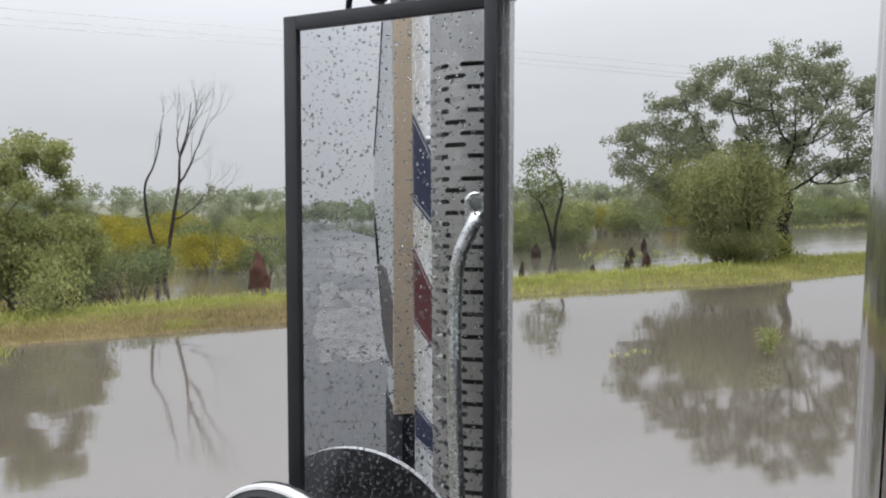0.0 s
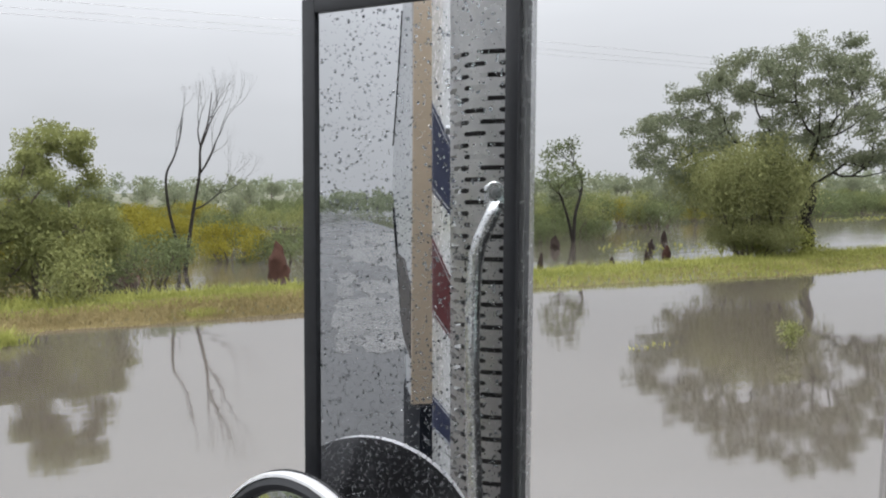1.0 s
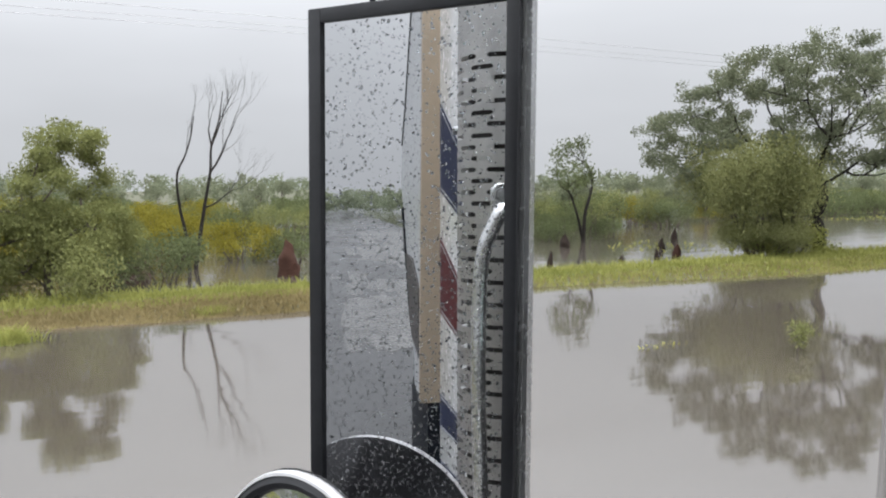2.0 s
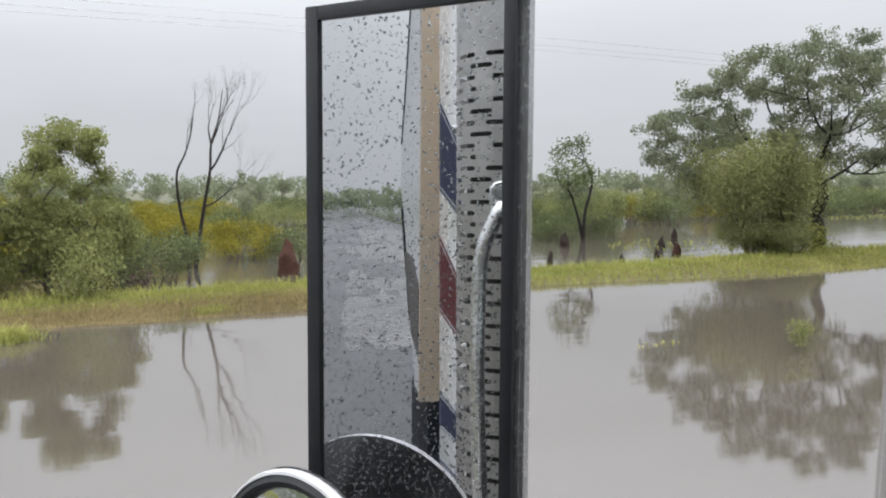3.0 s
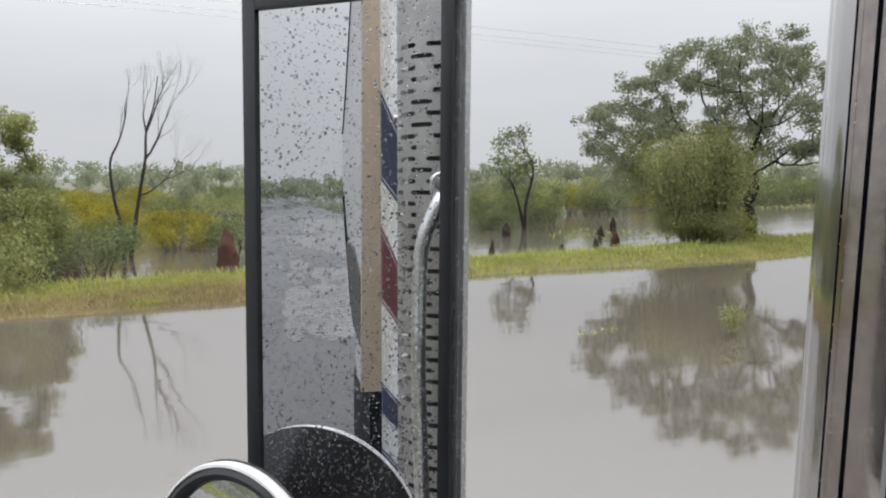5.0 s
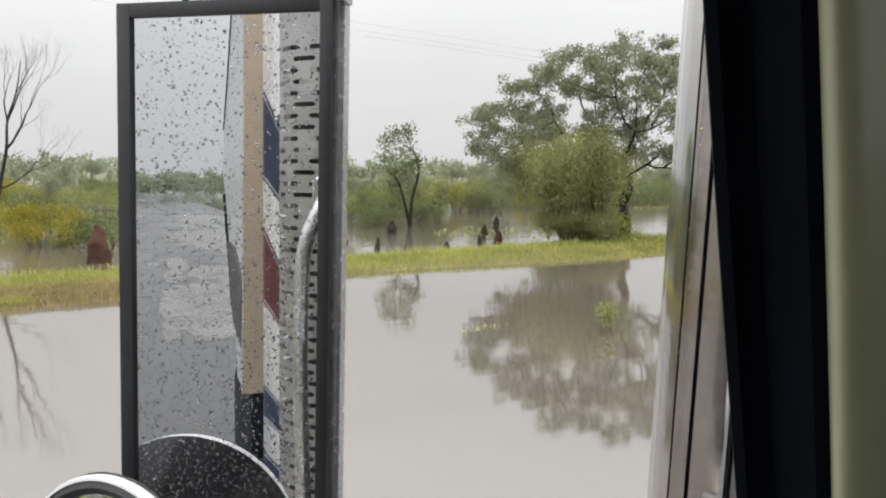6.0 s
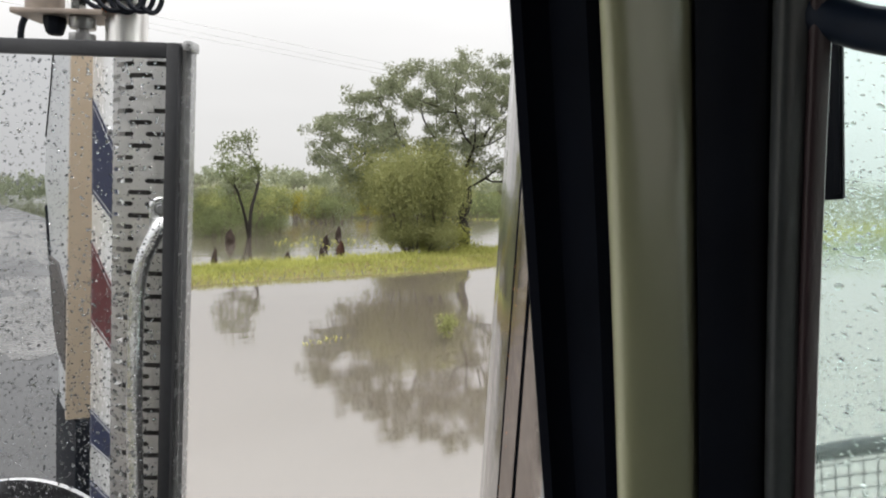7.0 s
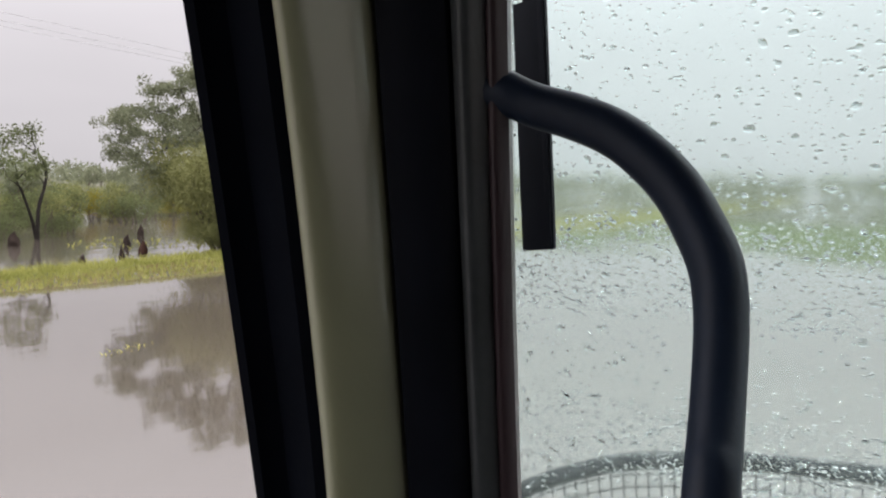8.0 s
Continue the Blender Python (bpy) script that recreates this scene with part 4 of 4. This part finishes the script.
def crown_clumps(seed, count, wide, deep, top, floor, radius, apart):
    """Places for clumps between two outlines, kept apart."""
    r, out = np.random.default_rng(seed), []
    for _ in range(6000):
        x, y = r.uniform(*wide), r.uniform(-deep, deep)
        lo, hi = floor(x), top(x) - 0.35 * (y / deep) ** 2
        if hi <= lo:
            continue
        c = Vector((x, y, lo + (hi - lo) * r.random() ** 0.7))
        if all((c - q).length > apart for q, _ in out):
            out.append((c, r.uniform(*radius)))
        if len(out) == count:
            break
    return out


# Leafy gum beside the bank with a bushy skirt.
gum = clump_tree("gum_tree", 31, "leafy grey-green gum tree with a spiry open top", [(0, 0, -0.3), (0.05, 0, 0.5), (0.0, 0, 1.1)], 0.11,
                 crown_clumps(32, 70, (-2.5, 1.9), 1.2, lambda x: 3.25 - 0.2 * x * x + 0.40 * math.sin(2.6 * x + 0.4) + 1.5 * math.exp(-((x - 0.85) / 0.42) ** 2), lambda x: 0.55 + 0.12 * abs(x), (0.16, 0.40), 0.38), LEAF_FRESH, 70, 0.08, 0.012, BARK, 0.9)
put(gum, -1.2, 19.9, 0.0, 0, 1.0)
skirt = make_tree("drooping_shrub", 33, "drooping green shrub under the gum", [((0.05 * math.cos(a), 0.05 * math.sin(a), 0), (math.cos(a) * 0.9, math.sin(a) * 0.9, 1)) for a in (0, 1.2, 2.5, 3.7, 5)], 3, 0.85, 0.05, 0.5, 0.02, LEAF_FRESH, 130, 0.085, (0.30, 0.30, 0.30), droop=1.5)
put(skirt, -0.7, 19.7, -0.1, 0, 0.95)

# Large spreading tree with a dense bush and a dark leaning trunk.
big = clump_tree("spreading_tree", 47, "large spreading dark green tree with an open airy crown", [(0, 0, -0.3), (0.0, 0, 0.7), (-0.12, 0, 1.3), (0.08, 0, 2.0), (0.0, 0, 2.5)], 0.24,
                 crown_clumps(48, 96, (-5.5, 3.9), 2.4, lambda x: 7.55 - 0.10 * (x + 0.3) ** 2 + 0.3 * math.sin(2.3 * x), lambda x: 2.75 - 0.12 * max(0, x) + 0.25 * math.sin(1.7 * x + 1), (0.45, 0.8), 0.90), LEAF_GUM, 58, 0.11, 0.012)
put(big, 22.65, 19.3, 0.05, -46, 0.98)
bush = make_tree("dense_bush", 52, "dense rounded green bush under the spreading tree", [((0.3 * math.cos(a), 0.3 * math.sin(a), 0), (math.cos(a) * h, math.sin(a) * h, 1)) for a, h in ((0.3, 0.25), (1.4, 0.3), (2.6, 0.2), (3.9, 0.3), (5.1, 0.25), (0.9, 0.7), (3.0, 0.75), (5.2, 0.7))], 3, 1.0, 0.055, 0.34, 0.07, LEAF_BUSH, 240, 0.075, (0.27, 0.27, 0.34), droop=1.2)
put(bush, 20.15, 19.4, -0.05, 0, 1.12)
bush.scale = (1.25, 1.25, 1.32)
copy_thing(bush, pose(20.0, 19.2, -0.15, 0, 0, 70)).scale = (0.85, 0.85, 0.5)
low = make_tree("low_bush", 53, "low bright green bush on the bank", [((0.02 * k, 0, 0), (0.6 * k, 0.1 * k, 0.7)) for k in (-3, -1.5, 0, 1.5, 3)], 2, 0.45, 0.03, 0.6, 0.0, GRASS, 70, 0.12, (0.22, 0.22, 0.10))
put(low, 21.0, 18.9, 0.05, -40, 1.2)

# Crooked tree standing in the water.
crook = make_tree("crooked_tree", 61, "crooked half-bare tree standing in flood water", [((0, 0, 0), (0, 0, 1))], 0, 1, 0.1, 0.3, 0, None, 0, 0, 0)
bpy.data.objects.remove(crook.children[0])
rng = np.random.default_rng(8)
tubes, tips = [], []
for line in (((0, 0, -0.3), (0.1, 0, 1.0), (0.55, 0, 1.8), (0.75, 0, 2.3), (0.55, 0, 2.7), (0.2, 0, 3.0), (-0.1, 0, 2.95)), ((0.1, 0, -0.3), (-0.1, 0.1, 0.7), (-0.4, 0.2, 1.5), (-0.7, 0.3, 2.1))):
    s = smooth_line(line, 4)
    tubes.append((s, [0.075 * (1 - 0.75 * k / (len(s) - 1)) for k in range(len(s))]))
    for k in (8, 12, len(s) - 3, len(s) - 1):
        grow(rng, s[min(k, len(s) - 1)].copy(), Vector((rng.normal(0, 0.6), rng.normal(0, 0.4), 0.8)).normalized(), 0.5, 0.022, 3, tubes, tips, 0.5, 0.03, 0.14, (2, 3), (0.6, 0.75))
part("trunk", wood(tubes, 6), DEAD, crook)
part("crown", sheet_of_quads("crown", leaves(rng, [tuple(t) for t in tips], (0.16, 0.16, 0.12), 9, 0.13, 0.3), LEAF_DARK), LEAF_DARK, crook)
put(crook, 19.8, 29.4, -0.1, 30, 1.2)

# Shrubs, in a few builds that repeat.
dome = [((0.35 * math.cos(a), 0.35 * math.sin(a), 0), (math.cos(a) * 0.9, math.sin(a) * 0.9, 0.9)) for a in (0, 0.9, 1.9, 2.8, 3.8, 4.8, 5.6)] + [((0, 0, 0), (0, 0, 1))]
builds = [
    make_tree("olive_shrub", 70, "yellow-olive rounded shrub standing in flood water", dome, 2, 0.75, 0.035, 0.5, 0.05, LEAF_OLIVE, 85, 0.10, (0.24, 0.24, 0.16)),
    make_tree("olive_shrub", 71, "yellow-olive rounded shrub standing in flood water", dome[:6], 2, 0.85, 0.035, 0.55, 0.0, LEAF_OLIVE, 90, 0.10, (0.27, 0.27, 0.16)),
    make_tree("dark_shrub", 72, "dark green dense shrub in flood water", dome, 2, 0.7, 0.035, 0.5, 0.03, LEAF_DARK, 80, 0.10, (0.23, 0.23, 0.17)),
    make_tree("green_sapling_tree", 73, "slender green sapling in flood water", [((0, 0, 0), (0.1, 0, 1)), ((0.2, 0.1, 0), (0.4, 0.1, 1))], 3, 1.05, 0.05, 0.45, 0.06, LEAF_FRESH, 34, 0.115, (0.24, 0.24, 0.19)),
    make_tree("grey_gum_tree", 74, "thin grey-green gum in the flooded wood", [((0, 0, 0), (0.05, 0, 1))], 4, 1.75, 0.10, 0.40, 0.07, LEAF_GUM, 17, 0.19, (0.24, 0.24, 0.16), shrink=(0.55, 0.72)),
    make_tree("grey_gum_tree", 75, "thin grey-green gum in the flooded wood", [((0, 0, 0), (0.15, 0, 1)), ((0.4, 0, 0), (-0.1, 0.2, 1))], 3, 1.9, 0.09, 0.42, 0.08, LEAF_GUM, 36, 0.19, (0.3, 0.3, 0.2), shrink=(0.55, 0.72)),
]
rng = random.Random(9)
spots = []


def scatter(kind, x, y, scale, turn=None):
    spots.append((kind, x, y, scale, rng.uniform(0, 360) if turn is None else turn))


# the row nearest the bank, by hand
for k, x, y, s in ((1, -6.0, 22.5, 0.8), (0, -3.4, 25.5, 0.9), (1, -0.6, 28.5, 0.9), (2, 1.35, 22.3, 0.95), (2, 0.3, 25.8, 0.8), (0, 4.6, 28.2, 0.85), (2, 6.6, 27.5, 0.95), (1, 8.6, 25.6, 0.85), (2, 10.4, 27.8, 1.0), (2, 15.6, 31.4, 0.85),
                   (3, 12.4, 33.0, 0.62), (3, 18.5, 36.5, 0.6), (5, 24.8, 41.5, 0.5), (3, 23.5, 37.5, 0.62), (3, 27.2, 39.5, 0.6), (0, 30.5, 40.0, 1.0), (3, 14.8, 29.0, 0.5), (2, 17.4, 25.6, 0.4), (4, 13.6, 46.0, 0.7), (4, 4.4, 46.0, 0.62),
                   (4, -4.5, 34.0, 0.7), (5, -6.5, 30.0, 0.62), (3, 32.5, 34.0, 0.65), (3, 36.0, 31.0, 0.65), (5, 41.0, 37.0, 0.6), (1, 28.0, 30.5, 0.6), (2, 16.6, 26.4, 0.6), (3, 20.5, 31.0, 0.75), (3, 22.9, 33.2, 0.85), (2, 24.5, 35.0, 1.2), (3, 26.8, 36.8, 0.95), (5, 25.2, 39.4, 0.8), (3, 29.6, 37.4, 0.9), (2, 32.0, 38.4, 1.3), (3, 16.4, 32.0, 0.8), (2, 14.6, 33.5, 1.1), (3, 20.6, 33.5, 0.55), (3, 16.6, 35.0, 0.6), (1, -2.2, 31.5, 1.0), (0, 2.4, 32.5, 0.95)):
    if x > 9 and y < 38.5:  # open water lies behind the bank ahead
        f = rng.uniform(37, 43) / y
        x, y, s = x * f, y * f, s * f * 0.95
    scatter(k, x, y, s)
for k, x, y, s in ((2, 18.7, 30.2, 0.75), (3, 21.0, 30.6, 0.7), (2, 21.9, 31.2, 0.7), (3, 17.6, 30.9, 0.6)):
    scatter(k, x, y, s)
for i in range(300):
    y = rng.uniform(34, 72)
    x = rng.uniform(-0.35, 1.75) * y - 3
    if x > 9:
        y = 40 + (y - 34) * 0.85
    k = rng.choice((3, 3, 2, 2, 5, 3)) if x > y * 0.12 + 1 else rng.choice((0, 0, 1, 1, 3, 2))
    scatter(k, x, y, rng.uniform(0.85, 1.25) * {3: 0.62, 5: 0.5, 2: 1.1}.get(k, 1))
for i in range(90):
    y = rng.uniform(60, 105)
    k = rng.choice((3, 4, 5, 5, 2))
    scatter(k, rng.uniform(-0.4, 1.7) * y - 4, y, rng.uniform(0.7, 1.0) * (1.4 if k == 2 else 0.85))
for k, b in enumerate(builds):
    mine = [s for s in spots if s[0] == k]
    group = {0: "olive shrubs", 1: "olive shrubs", 2: "dark shrubs", 3: "saplings", 4: "grey gums", 5: "grey gums"}[k]
    b["group"] = group
    first = mine[0]
    put(b, first[1], first[2], -0.2, first[4], 1.0)
    b.scale = (first[3],) * 3
    for _, x, y, s, a in mine[1:]:
        c = copy_thing(b, pose(x, y, -0.2, 0, 0, a))
        c.scale = (s, s, s * rng.uniform(0.85, 1.15))

# Leafy sapling and tufts in the open water.
sap = make_tree("drowned_sapling", 80, "small bright green sapling poking out of the water", [((0, 0, 0), (0.2, 0, 1)), ((0.05, 0, 0), (-0.2, 0.1, 1)), ((0.1, 0, 0), (0.5, 0.1, 1))], 2, 0.22, 0.008, 0.5, 0.05, LEAF_FRESH, 11, 0.085, (0.055, 0.055, 0.045), droop=0.2, slim=0.3)
put(sap, 9.34, 8.3, -0.08, 0, 1.0)


def grass_quads(rng, pts, tall, wide=0.02, lean=0.35):
    n = len(pts)
    a = rng.uniform(0, 6.28, n)
    side = np.stack([np.cos(a), np.sin(a), 0 * a], 1) * wide
    h = tall * rng.uniform(0.5, 1.3, (n, 1))
    tip = np.concatenate([rng.normal(0, lean, (n, 2)) * h, h], 1)
    mid = tip * [0.4, 0.4, 0.6]
    p = np.asarray(pts)
    return np.concatenate([np.stack([p - side, p + side, p + mid + side * 0.8, p + mid - side * 0.8], 1), np.stack([p + mid - side * 0.8, p + mid + side * 0.8, p + tip + side * 0.1, p + tip - side * 0.1], 1)])


nrng = np.random.default_rng(17)


def bank_points(n, y0, y1, x0=-14, x1=46, patch=0.0):
    out = []
    while len(out) < n:
        x, y = nrng.uniform(x0, x1), nrng.uniform(y0, y1)
        h = terrain_height(x, y)
        edge = noise.noise(Vector((x * 0.5, y * 0.9, 7)))
        if h > -0.10 + 0.06 * edge and noise.noise(Vector((x * 0.35, y * 0.6, 2))) > patch - 1:
            out.append((x, y, max(h, -0.05)))
    return out


for name, n, x0, x1, y0, y1, tall, mat, label in (("green_grass", 26000, 9.0, 46, 14.6, 20.2, 0.14, GRASS, "lush green grass on the low bank"),
                                                  ("bank_grass", 17000, -14, 9.6, 16.6, 20.2, 0.13, GRASS, "green grass on the back of the bank"),
                                                  ("dry_grass", 38000, -14, 9.6, 14.3, 17.3, 0.10, DRY_GRASS, "flattened brown grass along the water's edge"),
                                                  ("bank_dry_grass", 7000, 9.6, 30, 14.4, 17.4, 0.085, DRY_GRASS, "yellowing grass among the green along the water"),
                                                  ("tall_grass", 9000, -14, 46, 17.6, 20.3, 0.24, GRASS, "taller bright green grass at the back of the bank")):
    q = grass_quads(nrng, bank_points(n, y0, y1, x0, x1), tall, 0.014)
    tagged(new(name, sheet_of_quads(name, q, mat)), label, "grass", kind="stuff")
far = [(x, y, -0.03) for x, y in ((nrng.uniform(-60, 160), nrng.uniform(22, 110)) for _ in range(60000)) if noise.noise(Vector((x * 0.16, y * 0.22, 11))) > 0.14 + (0.10 if y < 34 else 0)]
tagged(new("swamp_grass", sheet_of_quads("swamp_grass", grass_quads(nrng, far, 0.13, 0.04, 0.7), GRASS)), "patches of green grass standing in the swamp", "grass", kind="stuff")
ahead = [(x, y, -0.03) for x, y in ((nrng.uniform(31, 62), nrng.uniform(-42, 14)) for _ in range(42000)) if noise.noise(Vector((x * 0.1, y * 0.12, 21))) > -0.3]
tagged(new("grass_ahead", sheet_of_quads("grass_ahead", grass_quads(nrng, ahead, 0.16, 0.05, 0.7), GRASS_AHEAD)), "green grass standing out of the flood ahead", "grass", kind="stuff")
back_bank = [(x, y, 0.0) for x, y in ((nrng.uniform(-260, -14), nrng.uniform(14.5, 20)) for _ in range(9000))] + [(x, y, 0.0) for x, y in ((nrng.uniform(46, 200), nrng.uniform(14.5, 20)) for _ in range(9000))]
tagged(new("bank_grass_far", sheet_of_quads("bank_grass_far", grass_quads(nrng, back_bank, 0.3, 0.06), GRASS)), "green grass further along the bank", "grass", kind="stuff")
for x, y, n, tall, mat in ((8.0, 9.6, 36, 0.07, GRASS), (2.0, 16.0, 300, 0.2, GRASS), (-1.5, 14.6, 500, 0.25, GRASS)):
    pts = [(x + nrng.normal(0, 0.22), y + nrng.normal(0, 0.12), -0.03) for _ in range(n)]
    tagged(new("grass_tuft", sheet_of_quads("grass_tuft", grass_quads(nrng, pts, tall, 0.012, 0.6), mat)), "tuft of grass poking out of the water", "grass tuft", "tufts in the water", "stuff")


# Termite mounds.
def mound(x, y, tall, wide, mat, label, seed):
    bm = bmesh.new()
    prof = [(wide * 0.5 * (1 - (k / 12) ** 1.7) + 0.004, tall * k / 12) for k in range(12)] + [(0, tall)]
    lathe(bm, [(wide * 0.5, -0.4)] + prof, Matrix(), 26)
    for v in bm.verts:
        o = Vector((seed * 3.1, seed, 0))
        v.co += Vector((noise.noise(v.co * 3.5 + o), noise.noise(v.co * 3.5 + o + Vector((9, 0, 0))), 0.4 * noise.noise(v.co * 4 + o))) * wide * 0.16 + Vector((noise.noise(v.co * 11 + o), noise.noise(v.co * 11 - o), 0)) * wide * 0.06 + Vector((v.co.z * 0.08 * math.sin(seed), 0, 0))
    ob = new("termite_mound", mesh_of(bm, "termite_mound", mat))
    ob.location = (x, y, -0.02)
    return tagged(ob, label, "termite mound", "termite mounds")


for i, (x, y, tall, wide, mat) in enumerate(((18.6, 21.8, 0.45, 0.36, MOUND), (-0.2, 22.2, 0.62, 0.8, MOUND), (4.9, 22.3, 1.1, 0.62, MOUND), (1.0, 25.0, 0.8, 0.8, MOUND), (13.6, 24.5, 0.5, 0.42, MOUND_DARK), (17.3, 27.0, 0.62, 0.4, MOUND_DARK), (12.9, 21.0, 0.5, 0.22, MOUND_DARK),
                                             (20.2, 24.6, 0.45, 0.3, MOUND_DARK), (23.4, 27.6, 0.6, 0.32, MOUND_DARK), (24.6, 24.2, 0.5, 0.3, MOUND_DARK), (28.5, 25.0, 0.6, 0.4, MOUND_DARK), (17.0, 20.9, 0.42, 0.2, MOUND_DARK), (15.2, 20.4, 0.3, 0.2, MOUND_DARK))):
    mound(x, y, tall, wide, mat, "red-brown pointed termite mound in the swamp" if mat is MOUND else "dark weathered termite mound in the water", i + 1)

# Far woods and the line of trees round the horizon.
def woods(name, seed, count, place, tall, mat, label):
    r = np.random.default_rng(seed)
    quads = []
    for _ in range(count):
        x, y = place(r)
        h = tall * r.uniform(0.6, 1.3)
        w = h * r.uniform(0.25, 0.5)
        nb = int(r.integers(5, 9))
        cs = np.stack([x + r.normal(0, w * 0.5, nb), y + r.normal(0, w * 0.5, nb), h * r.uniform(0.35, 0.92, nb)], 1)
        quads.append(leaves(r, cs, (w * 0.26, w * 0.26, h * 0.09), 26, h * 0.10, 0.2, 0.7))
        t = np.array([[x - 0.1, y, -0.3], [x + 0.1, y, -0.3], [x + 0.06, y, h * 0.6], [x - 0.06, y, h * 0.6]])
        quads.append(t[None])
    tagged(new(name, sheet_of_quads(name, np.concatenate(quads), mat)), label, "woods", kind="stuff")


def ring(r, near, deep, a0, a1):
    a, d = radians(r.uniform(a0, a1)), near + deep * r.random()
    return d * math.cos(a), d * math.sin(a)


woods("scrub_woods", 3, 420, lambda r: ring(r, 85, 70, -50, 118), 3.6, LEAF_GUM, "scrubby grey-green woodland standing in flood water")
woods("far_woods", 4, 620, lambda r: ring(r, 150, 190, -60, 180), 5.2, LEAF_HAZED, "hazy line of gum trees on the horizon")
woods("horizon_woods", 5, 700, lambda r: ring(r, 350, 250, -10, 190), 8.5, LEAF_HAZED, "distant tree line round the flooded plain")
woods("opposite_woods", 6, 420, lambda r: ring(r, 150, 200, 180, 360), 5.5, LEAF_HAZED, "woods across the road")

woods("scrub_ahead", 12, 170, lambda r: ring(r, 60, 40, -60, 22), 1.5, LEAF_GUM, "low green scrub ahead of the truck")
woods("roadside_woods", 8, 520, lambda r: ring(r, 130, 160, 148, 200), 4.6, LEAF_HAZED, "grey-green scrub along the road behind the truck")

# Overhead wires along the road.
for dy, z in ((0.0, 8.62), (0.3, 8.36), (0.6, 8.2)):
    bm = bmesh.new()
    tube(bm, [(x, 30 + dy, z + 0.2 + 0.17 * math.tanh((25 - x) / 9) + 0.25 * ((x - 14) / 60) ** 2) for x in range(-80, 112, 2)], 0.009, 5)
    tagged(new("overhead_wire", mesh_of(bm, "overhead_wire", WIRE)), "thin grey overhead power wire sagging along the road", "wire", "power wires")
